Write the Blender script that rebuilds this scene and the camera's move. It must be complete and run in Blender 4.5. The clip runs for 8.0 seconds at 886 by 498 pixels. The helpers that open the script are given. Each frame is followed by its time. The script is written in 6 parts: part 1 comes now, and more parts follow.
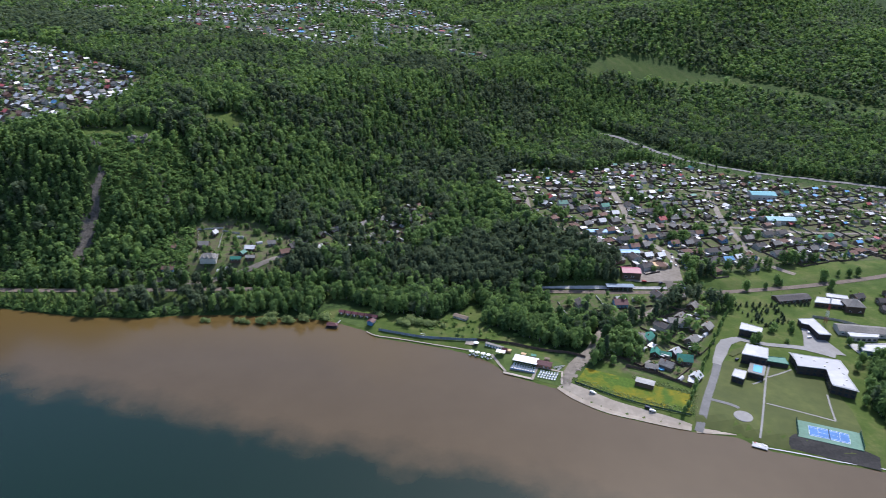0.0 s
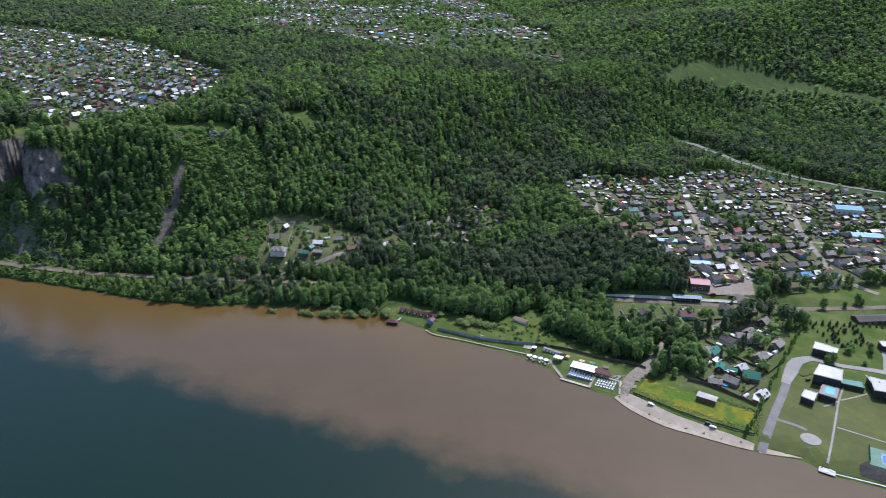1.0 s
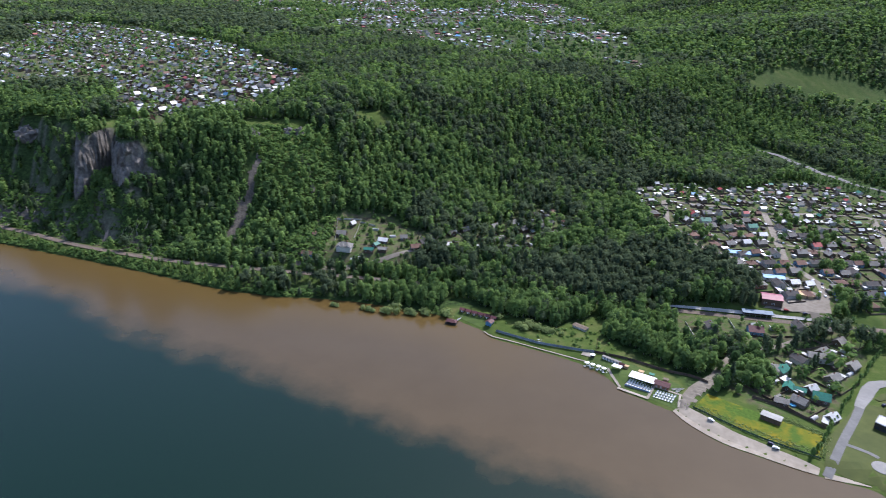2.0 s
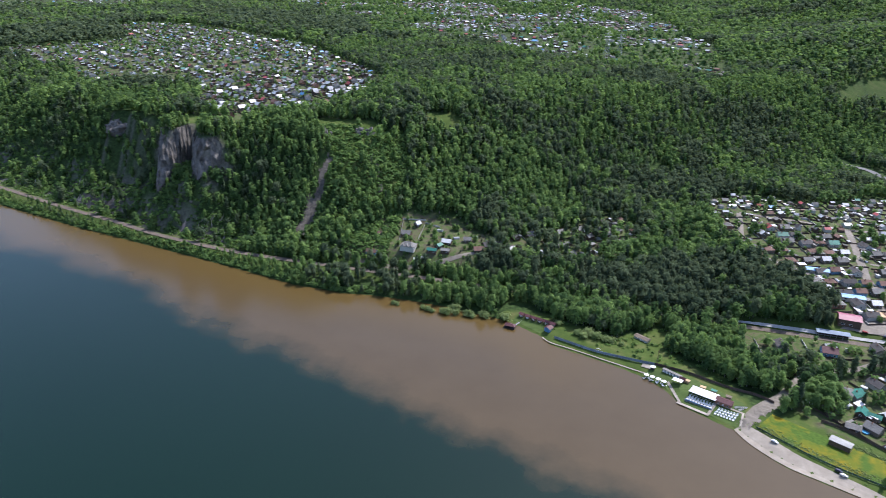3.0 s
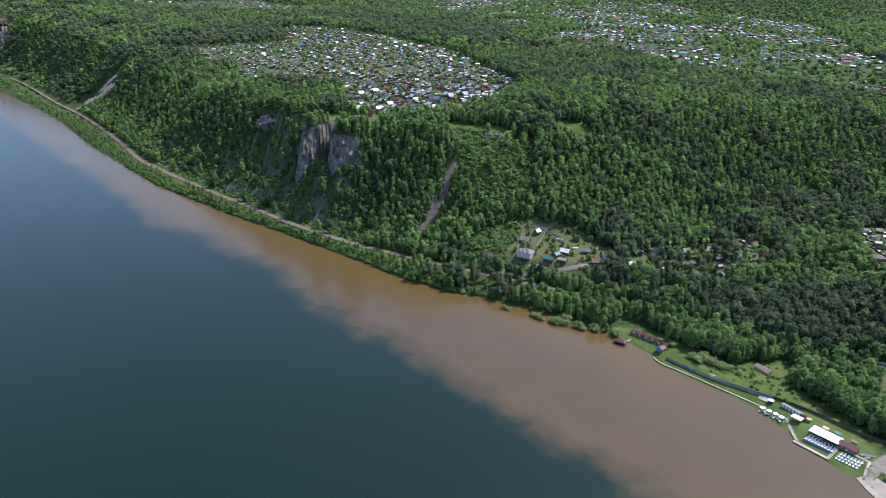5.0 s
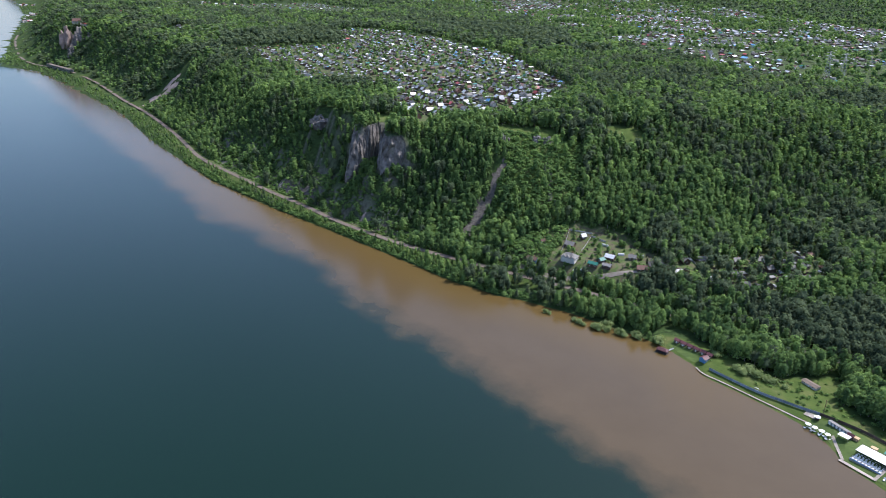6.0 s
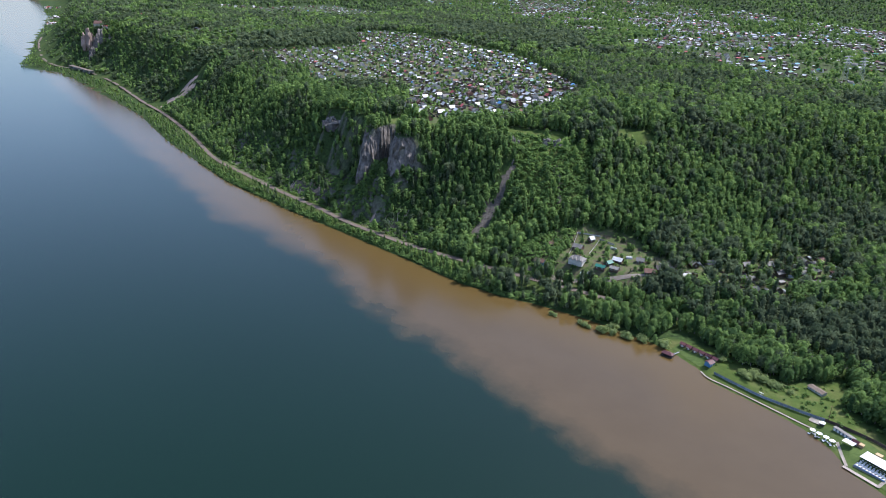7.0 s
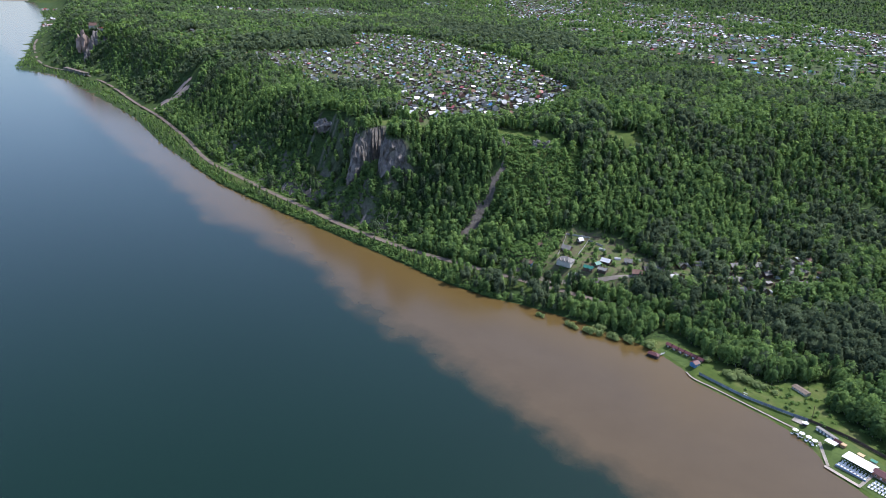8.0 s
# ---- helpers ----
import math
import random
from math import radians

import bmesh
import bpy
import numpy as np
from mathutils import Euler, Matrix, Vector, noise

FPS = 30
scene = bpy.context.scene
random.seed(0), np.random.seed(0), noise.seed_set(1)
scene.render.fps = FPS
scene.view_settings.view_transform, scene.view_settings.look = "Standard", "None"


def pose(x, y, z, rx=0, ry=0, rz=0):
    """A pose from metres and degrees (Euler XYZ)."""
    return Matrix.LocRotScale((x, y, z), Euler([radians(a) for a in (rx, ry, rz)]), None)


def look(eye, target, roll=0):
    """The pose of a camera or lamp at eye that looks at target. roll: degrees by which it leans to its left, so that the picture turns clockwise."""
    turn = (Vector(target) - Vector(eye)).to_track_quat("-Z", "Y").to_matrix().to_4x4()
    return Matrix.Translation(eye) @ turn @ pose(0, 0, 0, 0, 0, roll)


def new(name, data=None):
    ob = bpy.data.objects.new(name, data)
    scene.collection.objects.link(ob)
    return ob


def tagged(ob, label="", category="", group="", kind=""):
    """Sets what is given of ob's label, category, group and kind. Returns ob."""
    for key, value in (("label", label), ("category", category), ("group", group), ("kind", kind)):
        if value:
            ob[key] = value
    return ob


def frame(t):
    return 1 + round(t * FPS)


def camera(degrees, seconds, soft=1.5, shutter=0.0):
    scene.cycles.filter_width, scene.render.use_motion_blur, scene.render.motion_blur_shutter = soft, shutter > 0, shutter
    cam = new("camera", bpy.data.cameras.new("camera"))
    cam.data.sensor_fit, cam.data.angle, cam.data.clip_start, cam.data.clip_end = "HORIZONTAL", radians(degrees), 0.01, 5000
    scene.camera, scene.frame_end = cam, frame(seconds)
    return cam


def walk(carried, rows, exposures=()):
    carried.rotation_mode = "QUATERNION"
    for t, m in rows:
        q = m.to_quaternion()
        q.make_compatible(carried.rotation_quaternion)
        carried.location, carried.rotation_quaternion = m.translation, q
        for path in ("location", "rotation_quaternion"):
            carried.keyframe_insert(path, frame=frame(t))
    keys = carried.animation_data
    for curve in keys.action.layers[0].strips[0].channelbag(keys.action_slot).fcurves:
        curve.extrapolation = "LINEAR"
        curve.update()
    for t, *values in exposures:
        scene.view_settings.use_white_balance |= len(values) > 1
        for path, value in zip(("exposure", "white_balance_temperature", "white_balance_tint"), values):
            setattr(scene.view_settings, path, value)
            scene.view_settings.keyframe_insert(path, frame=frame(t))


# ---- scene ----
cam = camera(63.99, 8.0, soft=0.7, shutter=0.5)
PATH = [
    (0.0, (-8.51, 2.76, 286.11), (61.16, 458.08, 91.60), 1.45),
    (0.5, (-4.24, 1.35, 285.94), (39.85, 460.08, 91.99), 1.40),
    (1.0, (0.00, -0.00, 285.79), (18.51, 460.52, 91.93), 1.36),
    (1.5, (4.28, -1.25, 285.60), (-2.64, 459.70, 92.01), 1.35),
    (3.0, (17.06, -2.48, 283.64), (-65.39, 452.17, 92.60), 1.37),
    (3.5, (21.49, -2.70, 283.13), (-85.40, 447.11, 92.75), 1.40),
    (4.0, (25.90, -2.82, 282.71), (-104.50, 441.14, 93.24), 1.43),
    (4.5, (30.35, -2.72, 282.40), (-122.93, 434.29, 93.89), 1.46),
    (6.0, (44.81, -0.77, 282.05), (-163.53, 413.61, 95.27), 1.41),
    (6.5, (49.82, 0.28, 281.99), (-169.24, 409.28, 95.63), 1.41),
    (7.0, (54.67, 1.49, 281.97), (-165.01, 410.65, 96.68), 1.38),
    (7.5, (59.22, 2.89, 281.98), (-160.23, 412.61, 97.68), 1.35),
    (8.0, (63.71, 4.40, 282.04), (-155.20, 414.57, 98.09), 1.41),
]
EXPOSURES = [(0.0, 0.26, 5880, 16.5), (4.0, 0.55, 5880, 16.5), (8.0, 0.58, 5880, 16.5)]
walk(cam, [(t, look(e, g, r)) for t, e, g, r in PATH], EXPOSURES)

# ---- daylight ----
SUN_TURN, SUN_HEIGHT = -36.0, 55.0  # degrees to the west of the y axis, and above the horizon
world = bpy.data.worlds.new("daylight")
scene.world = world
world.use_nodes = True
wn = world.node_tree
sky = wn.nodes.new("ShaderNodeTexSky")
sky.sky_type = "NISHITA"
sky.sun_disc = False
sky.sun_elevation = radians(SUN_HEIGHT)
sky.sun_rotation = radians(-SUN_TURN)
sky.air_density, sky.dust_density, sky.ozone_density = 1.0, 1.6, 1.0
wn.links.new(sky.outputs[0], wn.nodes["Background"].inputs[0])
wn.nodes["Background"].inputs[1].default_value = 0.175
sun = new("sun", bpy.data.lights.new("sun", "SUN"))
sun.data.energy, sun.data.angle, sun.data.color = 4.4, radians(0.53), (1.0, 0.955, 0.88)
sun_way = Vector((-math.sin(radians(SUN_TURN)) * math.cos(radians(SUN_HEIGHT)),
                  math.cos(radians(SUN_TURN)) * math.cos(radians(SUN_HEIGHT)), math.sin(radians(SUN_HEIGHT))))
sun.matrix_world = Matrix.Translation((0, 0, 600)) @ sun_way.to_track_quat("Z", "Y").to_matrix().to_4x4()


# ---- materials ----
def blank(name, rough=0.8, metal=0.0, spec=0.3):
    m = bpy.data.materials.new(name)
    m.use_nodes = True
    nt = m.node_tree
    b = nt.nodes["Principled BSDF"]
    b.inputs["Roughness"].default_value = rough
    b.inputs["Metallic"].default_value = metal
    b.inputs["Specular IOR Level"].default_value = spec
    return m, nt, b


def noise_at(nt, scale, detail=3.0, rough=0.55):
    g = nt.nodes.new("ShaderNodeNewGeometry")
    n = nt.nodes.new("ShaderNodeTexNoise")
    n.inputs["Scale"].default_value = scale
    n.inputs["Detail"].default_value = detail
    n.inputs["Roughness"].default_value = rough
    nt.links.new(g.outputs["Position"], n.inputs["Vector"])
    return n


def ramp(nt, value, stops):
    r = nt.nodes.new("ShaderNodeValToRGB")
    e = r.color_ramp.elements
    while len(e) < len(stops):
        e.new(0.5)
    for k, (at, col) in enumerate(stops):
        e[k].position, e[k].color = at, (*col, 1)
    nt.links.new(value, r.inputs[0])
    return r.outputs[0]


def mixed(nt, fac, a, b, how="MIX"):
    m = nt.nodes.new("ShaderNodeMix")
    m.data_type, m.blend_type = "RGBA", how
    for key, v in ((0, fac), (6, a), (7, b)):
        if isinstance(v, (int, float)):
            m.inputs[key].default_value = v
        elif isinstance(v, tuple):
            m.inputs[key].default_value = (*v, 1)
        else:
            nt.links.new(v, m.inputs[key])
    return m.outputs[2]


def bumped(nt, b, height, strength, distance):
    n = nt.nodes.new("ShaderNodeBump")
    n.inputs["Strength"].default_value = strength
    n.inputs["Distance"].default_value = distance
    nt.links.new(height, n.inputs["Height"])
    nt.links.new(n.outputs[0], b.inputs["Normal"])


def surface(name, dark, light, grain=0.6, broad=0.05, rough=0.85, metal=0.0, bump=0.1, vary=0.25, spec=0.3):
    """A weathered surface: fine grain and broad stains between two colours, each object a little its own shade."""
    m, nt, b = blank(name, rough, metal, spec)
    fine, wide = noise_at(nt, grain, 4), noise_at(nt, broad, 2)
    c = mixed(nt, ramp(nt, fine.outputs[0], [(0.3, (0, 0, 0)), (0.7, (1, 1, 1))]), dark, light)
    c = mixed(nt, ramp(nt, wide.outputs[0], [(0.35, (0, 0, 0)), (0.65, (0.5, 0.5, 0.5))]), c, tuple(0.72 * v for v in dark))
    if vary:
        info = nt.nodes.new("ShaderNodeObjectInfo")
        tone = ramp(nt, info.outputs["Random"], [(0, (1 - vary,) * 3), (1, (1 + vary * 0.4,) * 3)])
        c = mixed(nt, 1.0, c, tone, "MULTIPLY")
    nt.links.new(c, b.inputs["Base Color"])
    if bump:
        bumped(nt, b, fine.outputs[0], 0.5, bump)
    return m


def foliage(name, deep, fresh, patch=0.035, through_light=0.5):
    """Leaves: the shade of each tree in its "tone", stands of a shade of their own, and leaf by leaf a little difference."""
    m, nt, b = blank(name, 0.85, 0, 0.08)
    geo = nt.nodes.new("ShaderNodeNewGeometry")
    own = nt.nodes.new("ShaderNodeAttribute")
    own.attribute_name = "tone"
    stand_of = noise_at(nt, patch, 2)
    c = mixed(nt, ramp(nt, own.outputs["Fac"], [(0.05, (0, 0, 0)), (0.95, (1, 1, 1))]), deep, fresh)
    mid = tuple((p + q) / 2 for p, q in zip(deep, fresh))
    c = mixed(nt, ramp(nt, stand_of.outputs[0], [(0.35, (0, 0, 0)), (0.65, (0.4, 0.4, 0.4))]), c, mid)
    leaf = ramp(nt, geo.outputs["Random Per Island"], [(0, (0.82, 0.85, 0.84)), (0.6, (1, 1, 1)), (1, (1.14, 1.1, 1.04))])
    c = mixed(nt, 1.0, c, leaf, "MULTIPLY")
    nt.links.new(c, b.inputs["Base Color"])
    t = nt.nodes.new("ShaderNodeBsdfTranslucent")
    warm = mixed(nt, 1.0, c, (1.10, 1.10, 0.76), "MULTIPLY")
    nt.links.new(warm, t.inputs[0])
    mix = nt.nodes.new("ShaderNodeMixShader")
    mix.inputs[0].default_value = through_light
    nt.links.new(b.outputs[0], mix.inputs[1])
    nt.links.new(t.outputs[0], mix.inputs[2])
    nt.links.new(mix.outputs[0], nt.nodes["Material Output"].inputs[0])
    return m


def ground_material():
    m, nt, b = blank("soil_and_grass", 0.95, 0, 0.1)
    cover = nt.nodes.new("ShaderNodeAttribute")
    cover.attribute_name = "cover"
    part_of = nt.nodes.new("ShaderNodeSeparateColor")
    nt.links.new(cover.outputs["Color"], part_of.inputs[0])
    fine, mid, wide = noise_at(nt, 0.35, 5), noise_at(nt, 0.07, 4), noise_at(nt, 0.012, 3)
    floor = ramp(nt, fine.outputs[0], [(0.3, (0.018, 0.03, 0.010)), (0.55, (0.035, 0.062, 0.018)), (0.8, (0.07, 0.10, 0.03))])
    grass = ramp(nt, mid.outputs[0], [(0.3, (0.042, 0.070, 0.014)), (0.5, (0.068, 0.098, 0.022)), (0.72, (0.118, 0.122, 0.045))])
    grass = mixed(nt, ramp(nt, fine.outputs[0], [(0.35, (0, 0, 0)), (0.75, (0.6, 0.6, 0.6))]), grass, (0.045, 0.075, 0.02))
    plot = noise_at(nt, 0.16, 5, 0.65)
    garden = ramp(nt, plot.outputs[0], [(0.28, (0.04, 0.065, 0.02)), (0.45, (0.075, 0.105, 0.033)), (0.55, (0.11, 0.10, 0.06)), (0.66, (0.065, 0.05, 0.038)), (0.8, (0.15, 0.135, 0.105))])
    rock = ramp(nt, fine.outputs[0], [(0.3, (0.10, 0.09, 0.08)), (0.7, (0.24, 0.215, 0.19))])
    c = mixed(nt, part_of.outputs[1], floor, grass)
    c = mixed(nt, part_of.outputs[0], c, garden)
    c = mixed(nt, part_of.outputs[2], c, rock)
    nt.links.new(c, b.inputs["Base Color"])
    bumped(nt, b, fine.outputs[0], 0.6, 0.5)
    return m


def water_material():
    m, nt, b = blank("river_water", 0.17, 0, 0.5)
    b.inputs["IOR"].default_value = 1.333
    mud = nt.nodes.new("ShaderNodeAttribute")
    mud.attribute_name = "mud"
    swirl, cloud = noise_at(nt, 0.024, 8, 0.62), noise_at(nt, 0.006, 3)
    add = nt.nodes.new("ShaderNodeMath")
    add.operation = "MULTIPLY_ADD"
    nt.links.new(swirl.outputs[0], add.inputs[0])
    add.inputs[1].default_value = 0.65
    nt.links.new(mud.outputs["Fac"], add.inputs[2])
    half = nt.nodes.new("ShaderNodeMath")
    half.operation = "MULTIPLY"
    half.inputs[1].default_value = 0.5
    nt.links.new(add.outputs[0], half.inputs[0])
    edge = ramp(nt, half.outputs[0], [(0.33, (0, 0, 0)), (0.385, (0.30, 0.30, 0.30)), (0.435, (0.68, 0.68, 0.68)), (0.54, (1, 1, 1))])
    clear = mixed(nt, cloud.outputs[0], (0.0022, 0.0120, 0.0058), (0.0032, 0.0155, 0.0080))
    silt_and_bank = ramp(nt, swirl.outputs[0], [(0.3, (0.064, 0.0445, 0.0205)), (0.7, (0.074, 0.0525, 0.0255))])
    # the colour turns a warmer, more saturated brown towards the western bank
    bank = nt.nodes.new("ShaderNodeAttribute")
    bank.attribute_name = "bank"
    silt_and_bank = mixed(nt, bank.outputs["Fac"], silt_and_bank, (0.086, 0.057, 0.019))
    nt.links.new(mixed(nt, edge, clear, silt_and_bank), b.inputs["Base Color"])
    ripple = noise_at(nt, 0.55, 4, 0.6)
    bumped(nt, b, ripple.outputs[0], 0.10, 0.12)
    return m


GROUND, WATER = ground_material(), water_material()
BIRCH = foliage("birch_leaves", (0.056, 0.108, 0.042), (0.205, 0.310, 0.094), 0.035, 0.46)
SCRUB = foliage("scrub_leaves", (0.080, 0.150, 0.050), (0.185, 0.285, 0.085))
PINE = foliage("pine_needles", (0.054, 0.084, 0.048), (0.128, 0.168, 0.092), 0.05, 0.45)
WILLOW = foliage("willow_leaves", (0.16, 0.225, 0.085), (0.25, 0.31, 0.13))
BARK = surface("bark", (0.06, 0.05, 0.04), (0.16, 0.14, 0.115), 2.0, 0.2)
PALE_BARK = surface("birch_bark", (0.22, 0.205, 0.18), (0.45, 0.43, 0.40), 2.0, 0.3)
ASPHALT = surface("worn_asphalt", (0.125, 0.124, 0.123), (0.165, 0.163, 0.16), 0.35, 0.05, vary=0)
DIRT = surface("dirt_road", (0.155, 0.134, 0.108), (0.235, 0.208, 0.172), 0.3, 0.05, vary=0)
SAND = surface("beach_sand", (0.27, 0.23, 0.18), (0.36, 0.315, 0.255), 0.3, 0.06, vary=0)
PAVING = surface("pale_paving", (0.215, 0.21, 0.20), (0.265, 0.258, 0.248), 0.4, 0.05, bump=0.03, vary=0)
BALLAST = surface("ballast", (0.105, 0.085, 0.068), (0.17, 0.142, 0.115), 0.6, 0.07, vary=0)
SCREE = surface("scree", (0.062, 0.055, 0.047), (0.140, 0.124, 0.106), 0.6, 0.05, bump=0.5)
ROCK = surface("grey_cliff_rock", (0.085, 0.078, 0.072), (0.29, 0.265, 0.24), 0.22, 0.05, bump=1.6)
LUSH = surface("lush_wet_grass", (0.044, 0.078, 0.012), (0.072, 0.112, 0.020), 0.3, 0.05, bump=0.05, vary=0)
LAWN = surface("mown_lawn", (0.050, 0.066, 0.012), (0.075, 0.090, 0.018), 0.15, 0.035, bump=0.05, vary=0)
MEADOW, nt_, b_ = blank("yellow_flower_meadow", 0.9, 0, 0.1)
blades, drift, clump = noise_at(nt_, 0.5, 5), noise_at(nt_, 0.055, 4, 0.6), noise_at(nt_, 0.16, 3)
grass_ = ramp(nt_, blades.outputs[0], [(0.3, (0.040, 0.080, 0.012)), (0.7, (0.075, 0.125, 0.020))])
gold_ = mixed(nt_, ramp(nt_, clump.outputs[0], [(0.42, (0, 0, 0)), (0.62, (0.8, 0.8, 0.8))]), (0.13, 0.135, 0.014), (0.27, 0.185, 0.012))
nt_.links.new(mixed(nt_, ramp(nt_, drift.outputs[0], [(0.42, (0, 0, 0)), (0.55, (0.75, 0.75, 0.75))]), grass_, gold_), b_.inputs["Base Color"])
CONCRETE = surface("concrete", (0.34, 0.33, 0.31), (0.48, 0.47, 0.45), 1.0, 0.1)
WHITE = surface("white_paint", (0.68, 0.68, 0.67), (0.80, 0.80, 0.79), 1.0, 0.1, vary=0.06)
WHITE_ROOF = surface("white_roof_membrane", (0.44, 0.44, 0.44), (0.53, 0.53, 0.53), 0.3, 0.06, bump=0.02, vary=0.08)
DARK_WALL = surface("dark_cladding", (0.035, 0.030, 0.028), (0.075, 0.062, 0.055), 1.5, 0.1)
GLASS = blank("window_glass", 0.06, 0, 0.6)[0]
GLASS.node_tree.nodes["Principled BSDF"].inputs["Base Color"].default_value = (0.03, 0.04, 0.05, 1)
WALLS = [surface("weathered_boards", (0.13, 0.10, 0.075), (0.24, 0.19, 0.15), 1.4), surface("dark_logs", (0.075, 0.05, 0.035), (0.15, 0.105, 0.075), 1.4),
         surface("pale_plaster", (0.42, 0.40, 0.36), (0.58, 0.56, 0.51), 1.0), surface("blue_boards", (0.12, 0.22, 0.34), (0.18, 0.30, 0.43), 1.2),
         surface("brick_wall", (0.25, 0.12, 0.08), (0.36, 0.19, 0.13), 1.6)]
SLATE = surface("grey_slate_roof", (0.15, 0.142, 0.13), (0.27, 0.258, 0.238), 1.0, 0.15)
TIN = surface("bare_tin_roof", (0.50, 0.50, 0.50), (0.72, 0.72, 0.715), 0.8, 0.12, 0.5, 0.1)
ROOFS = [SLATE, SLATE, TIN, surface("dark_felt_roof", (0.06, 0.055, 0.055), (0.12, 0.11, 0.105), 1.0), surface("brown_roof", (0.14, 0.08, 0.06), (0.23, 0.14, 0.11), 1.0),
         surface("red_roof", (0.32, 0.06, 0.06), (0.45, 0.11, 0.10), 0.8, rough=0.5), surface("blue_roof", (0.09, 0.25, 0.47), (0.16, 0.37, 0.60), 0.8, rough=0.5),
         surface("green_roof", (0.02, 0.13, 0.095), (0.045, 0.21, 0.15), 0.8, rough=0.5)]
RED, BLUE, GREEN, MAROON = ROOFS[5], ROOFS[6], ROOFS[7], surface("maroon_roof", (0.085, 0.028, 0.032), (0.14, 0.05, 0.055), 0.8, rough=0.55)
STEEL = surface("galvanised_steel", (0.40, 0.41, 0.42), (0.58, 0.59, 0.60), 1.0, 0.2, 0.4, 0.6)
COURT_GREEN = surface("court_surround", (0.11, 0.20, 0.15), (0.15, 0.255, 0.195), 0.6, 0.1, vary=0)
COURT_BLUE = surface("court_play_area", (0.075, 0.17, 0.38), (0.105, 0.22, 0.45), 0.6, 0.1, vary=0)
FENCE_BLUE = surface("blue_grey_fence", (0.16, 0.20, 0.25), (0.25, 0.30, 0.36), 1.0)
FENCE_BROWN = surface("brown_fence", (0.07, 0.05, 0.04), (0.14, 0.10, 0.08), 1.0)
RUST = surface("rusty_steel", (0.16, 0.09, 0.06), (0.30, 0.19, 0.13), 1.2)
DEADWOOD = surface("bleached_wood", (0.32, 0.29, 0.26), (0.50, 0.47, 0.43), 1.2)
TARP = surface("black_liner", (0.018, 0.018, 0.018), (0.04, 0.038, 0.036), 0.7, 0.1)
POOL = blank("pool_water", 0.05, 0, 0.5)[0]
POOL.node_tree.nodes["Principled BSDF"].inputs["Base Color"].default_value = (0.12, 0.38, 0.60, 1)
BOARDS = surface("tan_boards", (0.30, 0.26, 0.21), (0.44, 0.39, 0.33), 1.2, 0.1)
TIMBER = surface("fresh_timber", (0.42, 0.29, 0.16), (0.58, 0.42, 0.25), 1.0)


# ---- mesh helpers ----
def mesh_object(name, verts, faces, mats, parent=None, label="", which=None, flat=True):
    me = bpy.data.meshes.new(name)
    me.from_pydata([tuple(v) for v in verts], [], [tuple(f) for f in faces])
    for m in mats if isinstance(mats, (list, tuple)) else [mats]:
        me.materials.append(m)
    if which is not None:
        me.polygons.foreach_set("material_index", which)
    if not flat:
        me.polygons.foreach_set("use_smooth", [True] * len(me.polygons))
    me.update()
    ob = new(name, me)
    ob.parent = parent
    if label:
        ob["label"] = label
    return ob


def array_object(name, verts, quads_or_tris, mats, which=None):
    """A large mesh straight from arrays; the faces are an (n, 3) or (n, 4) array."""
    me = bpy.data.meshes.new(name)
    nv, (nf, k) = len(verts), quads_or_tris.shape
    me.vertices.add(nv)
    me.vertices.foreach_set("co", np.asarray(verts, np.float32).ravel())
    me.loops.add(nf * k)
    me.loops.foreach_set("vertex_index", np.asarray(quads_or_tris, np.int32).ravel())
    me.polygons.add(nf)
    me.polygons.foreach_set("loop_start", np.arange(0, nf * k, k, dtype=np.int32))
    for m in mats:
        me.materials.append(m)
    if which is not None:
        me.polygons.foreach_set("material_index", np.asarray(which, np.int32))
    me.update(calc_edges=True)
    me.validate()
    return new(name, me)


def part(name, bm, material, parent=None, label="", flat=True):
    me = bpy.data.meshes.new(name)
    bm.normal_update()
    bm.to_mesh(me)
    bm.free()
    me.materials.append(material)
    if not flat:
        me.polygons.foreach_set("use_smooth", [True] * len(me.polygons))
    ob = new(name, me)
    ob.parent = parent
    if label:
        ob["label"] = label
    return ob


def box(bm, cx, cy, z0, sx, sy, sz, turn=0.0, bevel=0.0):
    made = bmesh.ops.create_cube(bm, size=1)
    vs = made["verts"]
    m = Matrix.Translation((cx, cy, z0 + sz / 2)) @ Matrix.Rotation(radians(turn), 4, "Z") @ Matrix.Diagonal((sx, sy, sz, 1))
    bmesh.ops.transform(bm, matrix=m, verts=vs)
    if bevel:
        es = list({e for v in vs for e in v.link_edges})
        bmesh.ops.bevel(bm, geom=es, offset=bevel, segments=1, affect="EDGES")
    return bm


def boxed(*args, **keys):
    return box(bmesh.new(), *args, **keys)


def rod(bm, a, b, r0, r1, sides=6):
    a, b = Vector(a), Vector(b)
    made = bmesh.ops.create_cone(bm, cap_ends=True, segments=sides, radius1=r0, radius2=r1, depth=(b - a).length)
    turn = (b - a).to_track_quat("Z", "Y").to_matrix().to_4x4()
    bmesh.ops.transform(bm, matrix=Matrix.Translation((a + b) / 2) @ turn, verts=made["verts"])
    return bm


